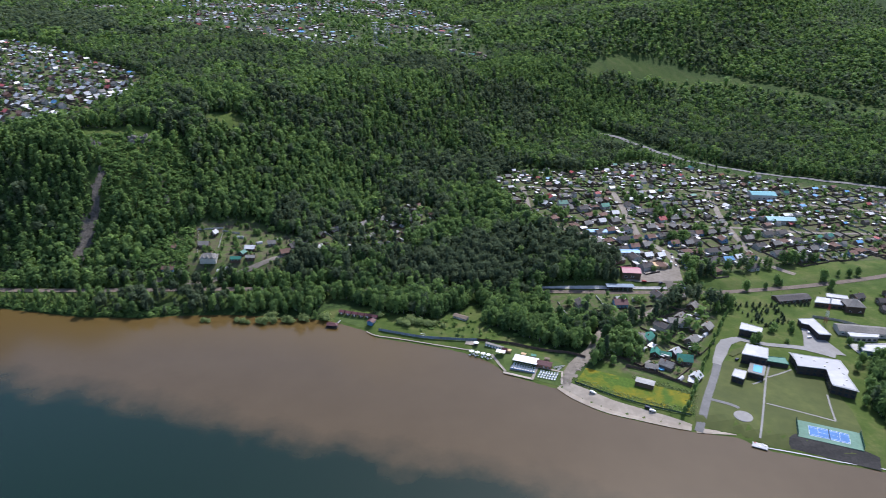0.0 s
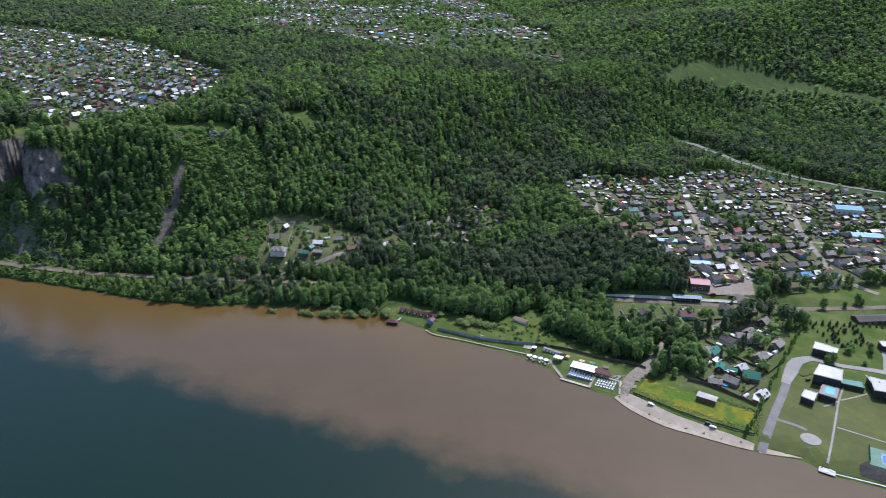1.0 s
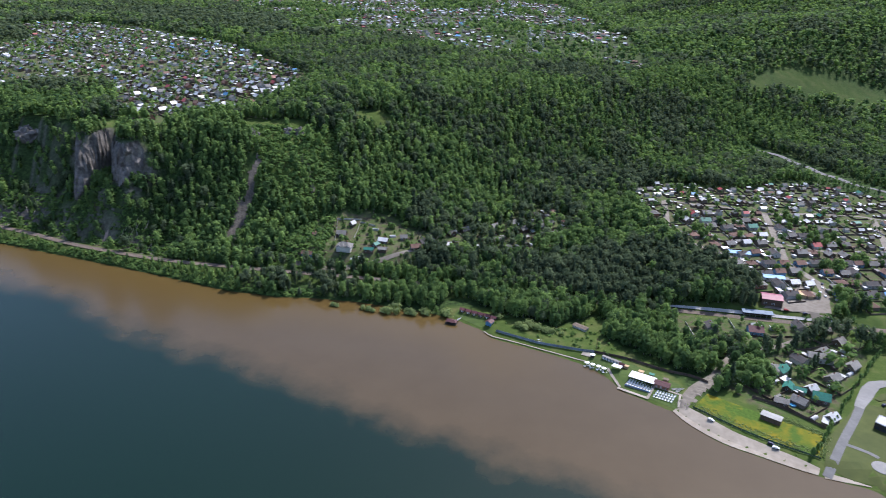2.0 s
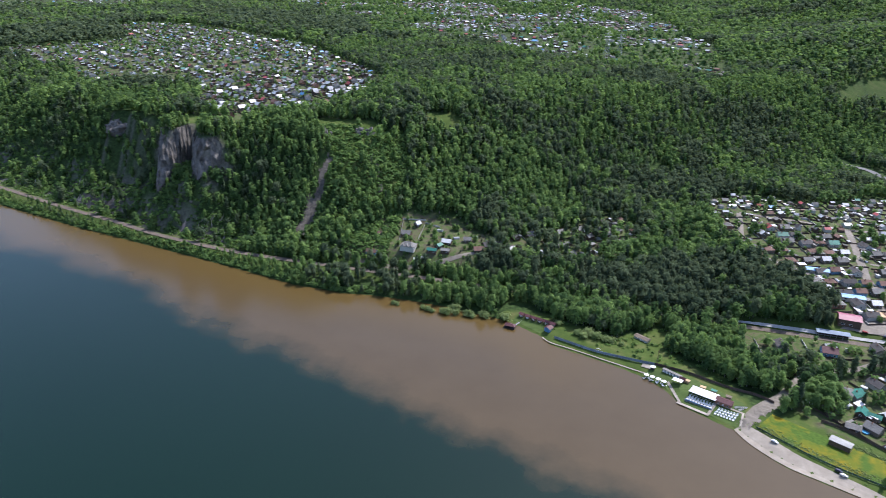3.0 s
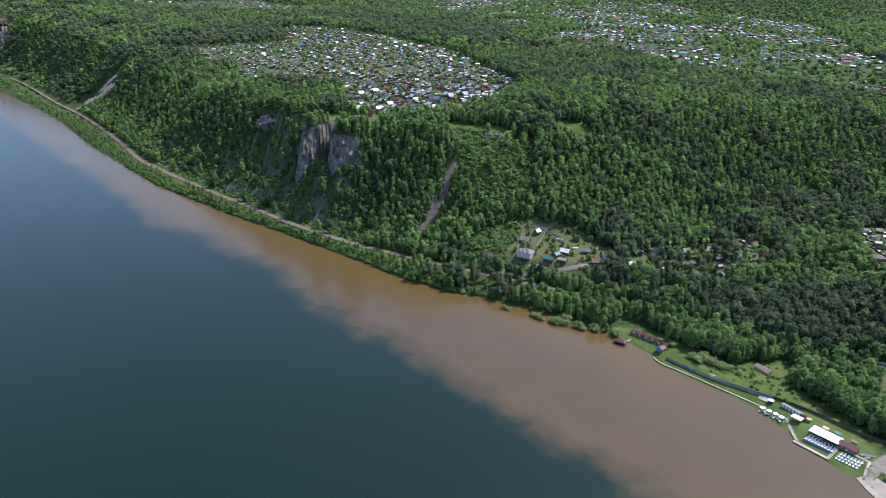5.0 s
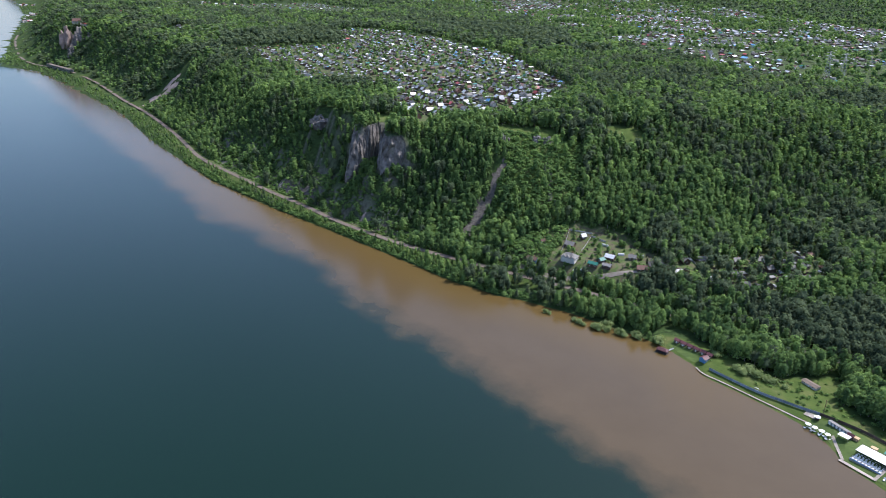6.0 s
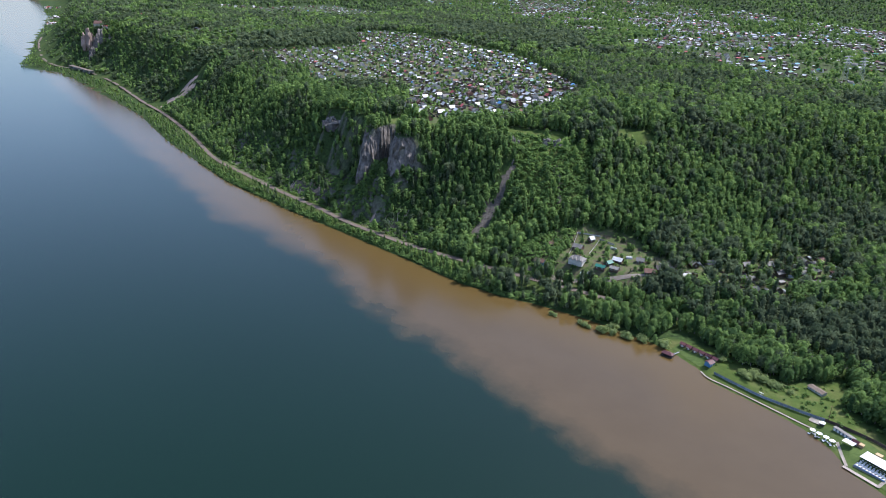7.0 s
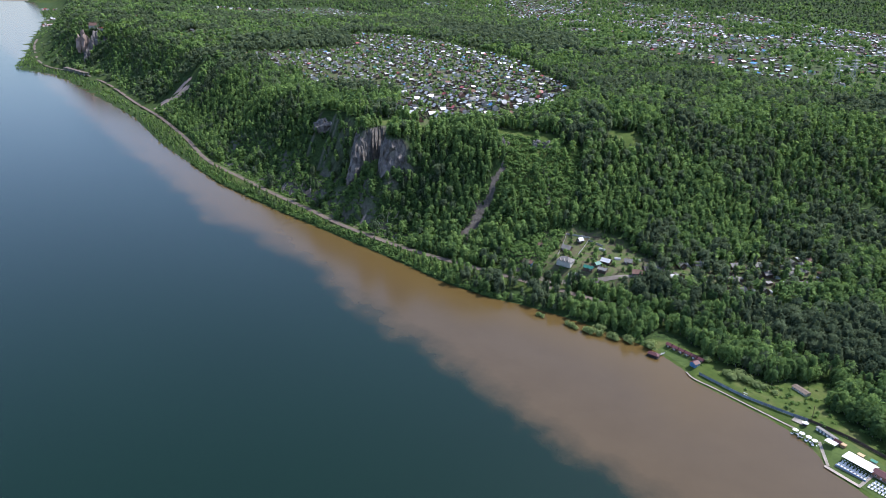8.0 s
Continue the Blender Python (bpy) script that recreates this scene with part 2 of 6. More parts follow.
def prism(bm, corners, z0, z1):
    """An upright block over the corners given counter-clockwise or clockwise."""
    low = [bm.verts.new((x, y, z0)) for x, y in corners]
    high = [bm.verts.new((x, y, z1)) for x, y in corners]
    n = len(corners)
    bm.faces.new(low[::-1])
    bm.faces.new(high)
    for k in range(n):
        bm.faces.new((low[k], low[(k + 1) % n], high[(k + 1) % n], high[k]))
    bmesh.ops.recalc_face_normals(bm, faces=bm.faces[:])
    return bm


def hub(name, x, y, z, turn=0.0, label="", category="", group=""):
    e = new(name)
    e.matrix_basis = pose(x, y, z, 0, 0, turn)
    return tagged(e, label, category, group)


FAMILY = {}


def repeat(model, m):
    """A copy of a thing with its parts, as copy_thing makes it, with the list of its parts kept for the next copy."""
    if model not in FAMILY:
        FAMILY[model] = (model, *model.children_recursive)
    made = {}
    for o in FAMILY[model]:
        made[o] = o.copy()
        scene.collection.objects.link(made[o])
        made[o].parent = made.get(o.parent, o.parent)
        made[o].matrix_parent_inverse = o.matrix_parent_inverse
    made[model].matrix_basis = m
    return made[model]


def shrunk(corners, by):
    cx, cy = sum(p[0] for p in corners) / len(corners), sum(p[1] for p in corners) / len(corners)
    return [(cx + (x - cx) * by, cy + (y - cy) * by) for x, y in corners]


def drape(bm, lift, step=6.0):
    """Cuts a flat outline into cells and lays it on the land."""
    for axis in (0, 1):
        lo, hi = min(v.co[axis] for v in bm.verts), max(v.co[axis] for v in bm.verts)
        k = math.floor(lo / step) + 1
        while k * step < hi:
            co, no = [0, 0, 0], [0, 0, 0]
            co[axis], no[axis] = k * step, 1
            bmesh.ops.bisect_plane(bm, geom=bm.verts[:] + bm.edges[:] + bm.faces[:], plane_co=co, plane_no=no)
            k += 1
    bmesh.ops.triangulate(bm, faces=bm.faces[:])
    for v in bm.verts:
        v.co.z = max(float(land(v.co.x, v.co.y)), 0.3) + lift
    return bm


def patch(name, corners, material, lift=0.12, label="", category="", step=6.0):
    bm = bmesh.new()
    bm.faces.new([bm.verts.new((x, y, 0)) for x, y in corners])
    bmesh.ops.recalc_face_normals(bm, faces=bm.faces[:])
    if bm.faces[:][0].normal.z < 0:
        bmesh.ops.reverse_faces(bm, faces=bm.faces[:])
    return tagged(part(name, drape(bm, lift, step), material), label, category, kind="structure")


def eased(points, step=8.0):
    """Points along a smooth line through those given."""
    p = np.array(points, float)
    out = []
    for k in range(len(p) - 1):
        a, b, c, d = p[max(k - 1, 0)], p[k], p[k + 1], p[min(k + 2, len(p) - 1)]
        n = max(2, int(np.linalg.norm((c - b)[:2]) / step))
        for s in np.arange(n) / n:
            out.append(0.5 * (2 * b + (c - a) * s + (2 * a - 5 * b + 4 * c - d) * s**2 + (3 * b - a - 3 * c + d) * s**3))
    out.append(p[-1])
    return np.array(out)


def strip(name, points, width, material, lift=0.15, label="", category="", step=8.0, level=None, parent=None):
    """A road, path or bank along a smooth line; width is one number, or one for each point."""
    w = np.full(len(points), width) if np.isscalar(width) else np.array(width, float)
    line = eased([(x, y, v) for (x, y), v in zip(points, w)], step)
    along = np.gradient(line[:, :2], axis=0)
    side = np.stack([-along[:, 1], along[:, 0]], 1) / np.linalg.norm(along, axis=1)[:, None]
    verts, faces = [], []
    for k, (x, y, v) in enumerate(line):
        for s in (-0.5, -0.17, 0.17, 0.5):
            px, py = x + side[k, 0] * s * v, y + side[k, 1] * s * v
            pz = (max(float(land(px, py)), 0.2) if level is None else level) + lift
            verts.append((px, py, pz))
        if k:
            for j in range(3):
                a = 4 * (k - 1) + j
                faces.append((a + 1, a, a + 4, a + 5))
    ob = mesh_object(name, verts, faces, material, parent)
    return ob if parent else tagged(ob, label, category, kind="structure")


def inside(x, y, poly):
    x, y = np.asarray(x, float), np.asarray(y, float)
    hit = np.zeros(x.shape, bool)
    n = len(poly)
    for k in range(n):
        (x1, y1), (x2, y2) = poly[k], poly[(k + 1) % n]
        if y1 != y2:
            hit ^= ((y1 > y) != (y2 > y)) & (x < (x2 - x1) * (y - y1) / (y2 - y1) + x1)
    return hit


def near_line(x, y, points):
    """Distance to a broken line."""
    best = np.full(np.shape(x), 1e9)
    for (x1, y1), (x2, y2) in zip(points[:-1], points[1:]):
        dx, dy = x2 - x1, y2 - y1
        k = np.clip(((x - x1) * dx + (y - y1) * dy) / (dx * dx + dy * dy), 0, 1)
        best = np.minimum(best, np.hypot(x - x1 - k * dx, y - y1 - k * dy))
    return best


# ---- lie of the land ----
SHORE_X = [-5200, -3480, -2100, -1930, -1740, -1540, -1120, -895, -655, -510, -405, -297, -226, -175, -148, -120, -93, -66, -36, -20, 7, 15, 30, 56, 81, 92, 98, 104, 107, 124, 140, 148, 152, 163, 179, 193, 214, 240, 246, 252, 272, 288, 308, 420, 3200]
SHORE_Y = [3400, 2330, 1340, 1200, 1185, 1112, 930, 803, 688, 640, 611, 580, 557, 550, 552, 550, 547, 542, 534, 529, 511, 499, 492.5, 481.5, 469.0, 460, 454, 444, 436, 424, 413, 399, 394, 382, 373, 366, 356, 347, 340, 333, 324, 316, 308, 258, -900]
RAIL_X = [-4700, -3300, -2560, -2085, -1840, -1670, -1457, -1206, -1050, -875, -740, -630, -540, -464, -405, -345, -290, -190, -60, 161, 307, 369, 429, 520, 700, 3200]
RAIL_Y = [3230, 2310, 1690, 1368, 1240, 1213, 1133, 1006, 932, 834, 750, 705, 671, 646, 624, 608, 597, 588, 578, 552, 536, 536, 541, 556, 600, 1300]
RAIL_Z = 7.5


def smooth(v, lo, hi):
    k = np.clip((v - lo) / (hi - lo), 0.0, 1.0)
    return k * k * (3 - 2 * k)


WAVE_SETS = {}


def waves(x, y, size, seed):
    """Soft rolling unevenness between about -1 and 1, from a few crossing waves."""
    if seed not in WAVE_SETS:
        r = np.random.RandomState(seed)
        WAVE_SETS[seed] = [(r.uniform(0, 6.283), r.uniform(0, 6.283), size * r.uniform(0.5, 1.6)) for _ in range(7)]
    total = 0.0
    for a, p, s in WAVE_SETS[seed]:
        total = total + np.sin((x * np.cos(a) + y * np.sin(a)) * 6.283 / s + p)
    return total / 4.0


def inland(x, y):
    """Metres from the water's edge, landwards."""
    x = np.asarray(x, float)
    s = np.interp(x, SHORE_X, SHORE_Y)
    g = (np.interp(x + 20, SHORE_X, SHORE_Y) - np.interp(x - 20, SHORE_X, SHORE_Y)) / 40
    return (y - s) / np.sqrt(1 + g * g)


def from_rail(x, y):
    """Metres from the railway, landwards."""
    x = np.asarray(x, float)
    s = np.interp(x, RAIL_X, RAIL_Y)
    g = (np.interp(x + 20, RAIL_X, RAIL_Y) - np.interp(x - 20, RAIL_X, RAIL_Y)) / 40
    return (y - s) / np.sqrt(1 + g * g)


def land(x, y):
    """The height of the ground."""
    x, y = np.asarray(x, float), np.asarray(y, float)
    d, q = inland(x, y), from_rail(x, y)
    low = 0.4 + 3.2 * smooth(d, 0, 14) + 19 * smooth(d, 60, 330) - 12 * smooth(x, 200, 420) * smooth(d, 60, 330)
    # the bluff above the railway, west of the little valley
    toe = (x + 150) * -0.65 + (y - 620) * 0.76
    ridge = smooth(toe, -14, 176)
    steep = smooth(x, -575, -530) * (1 - smooth(x, -362, -330))
    recess = smooth(x, -590, -535) * (1 - smooth(x, -460, -444))
    jag = 5 * waves(x, y * 0, 46, 5) + 2.5 * waves(x, y * 0, 15, 6)
    rib = np.exp(-((x + 430) / 13) ** 2)
    brow = 76 - 18 * rib + 28 * np.exp(-((x + 404) / 10) ** 2) - 14 * np.exp(-((x + 376) / 13) ** 2) + jag
    wooded = smooth(q, 9 + 5 * waves(x, y * 0, 160, 3), 126 + 10 * waves(x, y * 0, 210, 4))
    rocky = (0.44 + 0.10 * smooth(x, -414, -392)) * smooth(q, 8, 58) + (0.56 - 0.10 * smooth(x, -414, -392)) * smooth(q, brow - 10 - 12 * rib, brow + 8)
    scarp = wooded + (rocky - wooded) * steep
    hollow = 0.26 * smooth(q, 8, 48) + 0.74 * np.clip((q - 52 - jag) / 44, 0, 1)
    scarp = scarp + (hollow - scarp) * recess
    top = 95 + 10 * smooth(y, 1000, 1700) - 20 * smooth(-x, 540, 820) * (1 - smooth(y, 850, 1150)) - 22 * smooth(x, -60, 220)
    z = low + top * ridge * scarp
    # a terrace with cottages between the railway and the foot of the bluff
    z = z + 17 * smooth(q, 7, 42) * smooth(-x, -60, 60) * (1 - smooth(-x, 190, 300)) * (1 - ridge)
    # gully in the nose of the bluff
    z = z - 5 * np.exp(-((x + 236 - 0.10 * (y - 690)) / 9) ** 2) * smooth(q, 20, 60) * (1 - smooth(q, 110, 140))
    # wooded hills behind the valley and far to the north
    z = z + 210 * np.exp(-((x - 1050) / 520) ** 2 - ((y - 2450) / 700) ** 2)
    z = z + 45 * np.exp(-((x - 640) / 330) ** 2 - ((y - 1560) / 210) ** 2)
    z = z + 120 * np.exp(-((x - 1500) / 420) ** 2 - ((y - 1350) / 450) ** 2)
    z = z + 330 * smooth(np.hypot(x, y), 2700, 5200) * smooth(d, 200, 900)
    z = z + (1.1 * waves(x, y, 90, 1) + 2.5 * waves(x, y, 420, 2)) * smooth(d, 60, 260)
    # the railway bench
    bench = (1 - smooth(np.abs(q), 4, 13)) * smooth(d, 2, 9)
    z = z + (RAIL_Z - 0.5 - z) * bench
    return np.where(d < 0, np.maximum(0.4 + d * 0.25, -5.0), z)


# ---- the plan: clearings, villages, roads ----
VALLEY_VILLAGE = [(190, 850), (235, 880), (300, 862), (350, 902), (395, 946), (440, 935), (472, 902), (540, 852), (620, 800), (720, 758), (900, 690), (900, 600), (560, 585), (430, 590), (330, 565), (275, 560), (235, 610), (200, 665), (178, 720), (170, 790)]
TERRACE_COTTAGES = [(-200, 599), (-185, 640), (-160, 665), (-140, 682), (-92, 690), (-52, 660), (-46, 630), (-60, 606), (-80, 599), (-130, 598)]
WOOD_COTTAGES = [(-55, 630), (-48, 655), (10, 702), (40, 752), (75, 770), (108, 742), (88, 692), (60, 655), (20, 628), (-20, 616)]
PLATEAU_VILLAGE = [(-1043, 1123), (-975, 1093), (-882, 1059), (-820, 1005), (-755, 1000), (-690, 915), (-631, 907), (-548, 886), (-500, 905), (-460, 852), (-440, 790), (-394, 762), (-361, 752), (-277, 792), (-251, 865), (-246, 981), (-297, 1064), (-379, 1172), (-476, 1309), (-577, 1374), (-738, 1487), (-918, 1525), (-1010, 1470), (-927, 1386), (-849, 1288), (-917, 1174), (-1004, 1120)]
BACK_VILLAGE = [(-1497, 2640), (-1081, 2440), (-731, 2060), (-456, 1740), (-282, 1520), (-150, 1400), (-42, 1260), (121, 1330), (252, 1240), (290, 1442), (260, 2186), (199, 2745), (-108, 2865), (-325, 3071), (-789, 3149), (-1250, 3100)]
FAR_HAMLET = [(-1900, 1900), (-1500, 1750), (-1250, 1850), (-1300, 2150), (-1700, 2300)]
RIVER_GARDENS = [(190, 462), (215, 480), (262, 500), (296, 515), (300, 490), (262, 440), (240, 405), (200, 418), (184, 440)]
ESTATE = [(214, 360), (226, 384), (265, 432), (322, 503), (380, 480), (440, 480), (440, 425), (385, 415), (350, 370), (338, 330), (310, 306), (250, 336)]
YELLOW_FIELD = [(166, 431), (193.7, 413), (229, 390), (219, 368), (184.3, 387), (153, 414)]
BANK_MEADOW = [(9, 521), (37, 506), (65, 489), (92, 480), (117, 469), (146, 459), (141, 470), (126, 484), (111, 494), (103, 505), (104, 516), (108, 530), (100, 538), (82, 525), (66, 515), (46, 526), (22, 530)]
RAIL_MEADOW = [(165, 540), (300, 528), (420, 530), (560, 560), (560, 590), (430, 585), (330, 560), (290, 548), (165, 562)]
RAIL_GARDENS = [(160, 500), (200, 495), (290, 515), (300, 528), (165, 542)]
NOSE_MEADOW = [(-272, 752), (-258, 746), (-240, 753), (-214, 758), (-198, 759), (-194, 768), (-214, 773), (-246, 768), (-270, 764)]
NOSE_SLOPE = [(-262, 742), (-240, 722), (-236, 690), (-228, 650), (-205, 640), (-165, 668), (-152, 700), (-158, 740), (-172, 770), (-196, 758), (-214, 757), (-240, 752)]
CLIFF_TOP = [(-458, 734), (-430, 722), (-418, 732), (-398, 728), (-372, 717), (-348, 726), (-342, 750), (-375, 752), (-402, 758), (-430, 764), (-458, 752)]
HILL_GLADE = [(-152, 790), (-118, 796), (-108, 824), (-128, 832), (-150, 818)]
HILL_CLEARING = [(428, 1280), (476, 1336), (530, 1374), (606, 1392), (663, 1404), (795, 1406), (872, 1345), (930, 1242), (975, 1140), (1050, 1005), (1024, 970), (930, 1094), (886, 1210), (840, 1292), (780, 1345), (700, 1354), (640, 1330), (600, 1336), (560, 1316), (500, 1302), (456, 1272)]
GARDEN_FRONT = [(184, 440), (200, 418), (240, 405), (262, 440), (300, 490), (322, 503), (265, 432), (229, 388), (193, 411), (170, 432)]
NORTH_YARD = [(298, 512), (326, 502), (380, 474), (440, 440), (520, 440), (520, 540), (440, 515)]
VILLAGES = [VALLEY_VILLAGE, TERRACE_COTTAGES, WOOD_COTTAGES, PLATEAU_VILLAGE, BACK_VILLAGE, FAR_HAMLET, RIVER_GARDENS, RAIL_GARDENS]
STATION_YARD = [(240, 551), (300, 541), (318, 560), (316, 606), (284, 610), (270, 590), (240, 580)]
RAIL_GREEN = [(294, 506), (330, 508), (450, 505), (640, 545), (640, 600), (560, 575), (430, 560), (300, 545)]
FAR_PINES = [(-949, 1889), (-736, 1847), (-510, 1660), (-426, 1569), (-418, 1437), (-475, 1425), (-631, 1543), (-793, 1629), (-1000, 1760)]
VILLAGE_PINES = [(-1120, 1190), (-1081, 1333), (-1010, 1460), (-927, 1386), (-849, 1288), (-917, 1174), (-1004, 1122)]
HAMLETS = [(-1780, 1500, 7, 70, 40), (-1860, 1650, 10, 80, 60), (-1340, 1300, 9, 50, 40), (-1900, 1960, 16, 130, 70), (-3060, 2050, 22, 80, 60), (-3330, 2300, 26, 120, 80), (-4080, 2690, 30, 140, 70), (-3900, 2760, 12, 120, 40)]
OPEN = [STATION_YARD, RAIL_GREEN, ESTATE, YELLOW_FIELD, BANK_MEADOW, RAIL_MEADOW, HILL_CLEARING, NORTH_YARD, GARDEN_FRONT]
ROADS = [[(209, 800), (203, 760), (197, 720), (198, 689), (214, 672), (245, 650)],
         [(318, 785), (310, 735), (295, 650), (301, 628), (309, 602), (300, 570), (284, 551), (286, 536)],
         [(446, 800), (430, 745), (419, 710), (405, 640), (402, 592), (420, 565)],
         [(318, 785), (370, 800), (446, 800), (560, 740), (700, 690)], [(209, 800), (260, 790), (318, 785)],
         [(310, 690), (410, 680), (560, 650), (700, 640)]]
HIGHWAY = [(414, 1111), (440, 1075), (461, 1018), (481, 967), (504, 930), (540, 890), (590, 850), (650, 815), (730, 775), (900, 705)]
SHORE_ROAD = [(286, 536), (272, 520), (240, 500), (205, 488), (190, 474), (178, 456), (158, 436), (147, 418)]

# ---- ground ----
def spread(fine_lo, fine_hi, step, lo, hi, grow=1.13):
    mid = list(np.arange(fine_lo, fine_hi + 0.1, step))
    s, v = step, fine_hi
    while v < hi:
        s = min(s * grow, 60)
        v += s
        mid.append(v)
    s, v = step, fine_lo
    while v > lo:
        s = min(s * grow, 60)
        v -= s
        mid.insert(0, v)
    return np.array(mid)


def sheet(name, xs, ys, height, material):
    gx, gy = np.meshgrid(xs, ys)
    gx, gy = gx.ravel(), gy.ravel()
    nx, ny = len(xs), len(ys)
    k = (np.arange(ny - 1)[:, None] * nx + np.arange(nx - 1)[None, :]).ravel()
    faces = np.stack([k, k + 1, k + nx + 1, k + nx], 1)
    return array_object(name, np.stack([gx, gy, height(gx, gy)], 1), faces, [material]), gx, gy


ground, gx, gy = sheet("ground", spread(-720, 480, 5.0, -5200, 3200), spread(300, 900, 5.0, -700, 5200), land, GROUND)
cover = np.zeros((len(gx), 4), np.float32)
cover[:, 3] = 1
for poly in VILLAGES:
    cover[inside(gx, gy, poly), 0] = 0.25 if poly in (BACK_VILLAGE, FAR_HAMLET) else 0.85
for poly in OPEN + [NOSE_MEADOW, NOSE_SLOPE, CLIFF_TOP, HILL_GLADE]:
    cover[inside(gx, gy, poly), 1] = 0.6 if poly is HILL_CLEARING else 1
dd, qq = inland(gx, gy), from_rail(gx, gy)
cover[(np.abs(qq) < 15) & (dd > 0), 1] = 0.7
cover[(gx > -28) & (gx < 350) & (dd > -4) & (dd < 34) & (gy < 545), 1] = 1
slope = np.hypot(land(gx + 3, gy) - land(gx - 3, gy), land(gx, gy + 3) - land(gx, gy - 3)) / 6
slip = (gx > -740) & (gx < -300) & (qq > 8) & (qq < 58)
cover[:, 2] = np.maximum(smooth(slope, 1.5, 2.4) * 0.8 * (gx > -545), slip * smooth(waves(gx, gy, 60, 91), -0.2, 0.5) * 0.55)
col = ground.data.attributes.new("cover", "FLOAT_COLOR", "POINT")
col.data.foreach_set("color", cover.ravel())
ground.data.polygons.foreach_set("use_smooth", [True] * len(ground.data.polygons))
tagged(ground, "grassy and wooded river valley ground with a steep bluff", "ground", kind="structure")

# ---- river ----
PLUME_X = [-5000, -1567, -1049, -754, -542, -473, -415, -355, -298, -236, -192, -140, -90, -51, -15, 52, 83, 118, 400]
PLUME_Y = [2700, 1061, 814, 677, 573, 562, 540, 520, 485, 460, 441, 420, 397, 378, 361, 337, 324, 305, 150]
water, wx, wy = sheet("water", spread(-700, 320, 8.0, -5200, 3200, 1.2), spread(270, 640, 7.0, -900, 5200, 1.2), lambda x, y: 0 * x, WATER)
off = (wy - np.interp(wx, PLUME_X, PLUME_Y)) / 1.12
mud = 0.5 + off / 84
att = water.data.attributes.new("mud", "FLOAT", "POINT")
att.data.foreach_set("value", np.clip(mud, 0, 1).astype(np.float32))
att = water.data.attributes.new("bank", "FLOAT", "POINT")
att.data.foreach_set("value", (smooth(inland(wx, wy), -75, -8) * (1 - smooth(wx, -30, 110)) * smooth(wx, -900, -420)).astype(np.float32))
tagged(water, "wide river, dark clear water beside a brown silty plume", "river", kind="structure")

# ---- railway, roads, paths ----
track_line = [(x, y) for x, y in zip(RAIL_X, RAIL_Y) if -4000 < x < 1000]
track = hub("railway_track", 0, 0, 0, 0, "double railway track on a pale ballast bed along the bank", "railway")
track["kind"] = "structure"
strip("ballast_bed", track_line, 6.6, BALLAST, 0.35, level=RAIL_Z - 0.5, parent=track, step=10)
for side in (-2.4, -0.9, 0.9, 2.4):
    line = eased(track_line, 10)
    al = np.gradient(line, axis=0)
    nrm = np.stack([-al[:, 1], al[:, 0]], 1) / np.linalg.norm(al, axis=1)[:, None]
    strip("rail", [tuple(p) for p in (line + nrm * side)[::3]], 0.13, RUST, 0.55, level=RAIL_Z - 0.5, parent=track, step=12)
for pts, w in zip(ROADS, (6, 7.5, 6.5, 5.5, 5, 5)):
    tagged(strip("road", pts, w, DIRT, 0.3, "dusty pale village road between garden plots", "road"))
strip("road", HIGHWAY, 9, ASPHALT, 0.5, "pale asphalt highway at the edge of the forest", "road")
strip("road", SHORE_ROAD, [6, 7, 5, 5, 5, 6, 7, 8], DIRT, 0.25, "pale gravel road running down to the river", "road")
strip("road", [(-175, 606), (-140, 600), (-100, 606), (-60, 622)], 4.5, DIRT, 0.35, "dusty lane in front of the terrace cottages", "road")
strip("beach", [(142, 415), (151, 402.8), (167, 386), (184.5, 375), (202.5, 364.5), (214, 358)], [8, 12.5, 12.5, 10.5, 9, 6], SAND, 0.2, "narrow strip of pale river sand", "beach", step=4)
strip("beach", [(216, 355.5), (228, 352), (240, 347.8)], [5, 3.5, 0.6], SAND, 0.15, "short wedge of pale river sand", "beach")
strip("embankment", [(251, 334), (272, 324.8), (290, 315.8), (308, 308.5), (345, 292)], 0.9, WHITE_ROOF, 0.25, "thin pale concrete edging along the water", "embankment", step=5)
patch("meadow", YELLOW_FIELD, MEADOW, 0.25, "green meadow full of yellow dandelions", "meadow")
patch("lawn", [(218, 362), (232, 390), (268, 430), (300, 420), (320, 408), (336, 392), (330, 360), (322, 338), (308, 318), (290, 322), (272, 327), (256, 334), (248, 341), (241, 349), (228, 354)], LAWN, 0.22, "smooth mown estate lawn", "lawn")
strip("driveway", [(217, 354), (226, 367), (239, 386), (258, 412), (268, 427)], [5.5, 5.5, 5.5, 5.5, 6], ASPHALT, 0.33, "grey paved driveway through the estate lawn", "driveway")
strip("driveway", [(266, 425), (276, 438), (288, 452), (304, 456)], [6, 9, 9, 5], PAVING, 0.38, "pale paved forecourt of the main villa", "driveway")
strip("driveway", [(300, 456), (319, 446), (346, 438), (364, 425)], [6, 5, 6, 9], PAVING, 0.35, "pale paved driveway between the villas", "driveway")
patch("courtyard", [(367, 478), (374, 474), (370, 458), (372, 424), (352, 431), (346, 438), (356, 455)], PAVING, 0.40, "pale paved courtyard beside the long villa", "courtyard")
patch("lawn", [(281, 435), (288, 441), (297, 444), (302, 442), (296, 438.5), (288, 434.5), (283, 432.5)], LAWN, 0.5, "small lawn island inside the forecourt", "lawn", step=3)
strip("driveway", [(238, 384), (250, 376), (254, 371)], [3, 3, 3], ASPHALT, 0.4, "short grey path to the round landing pad", "path")
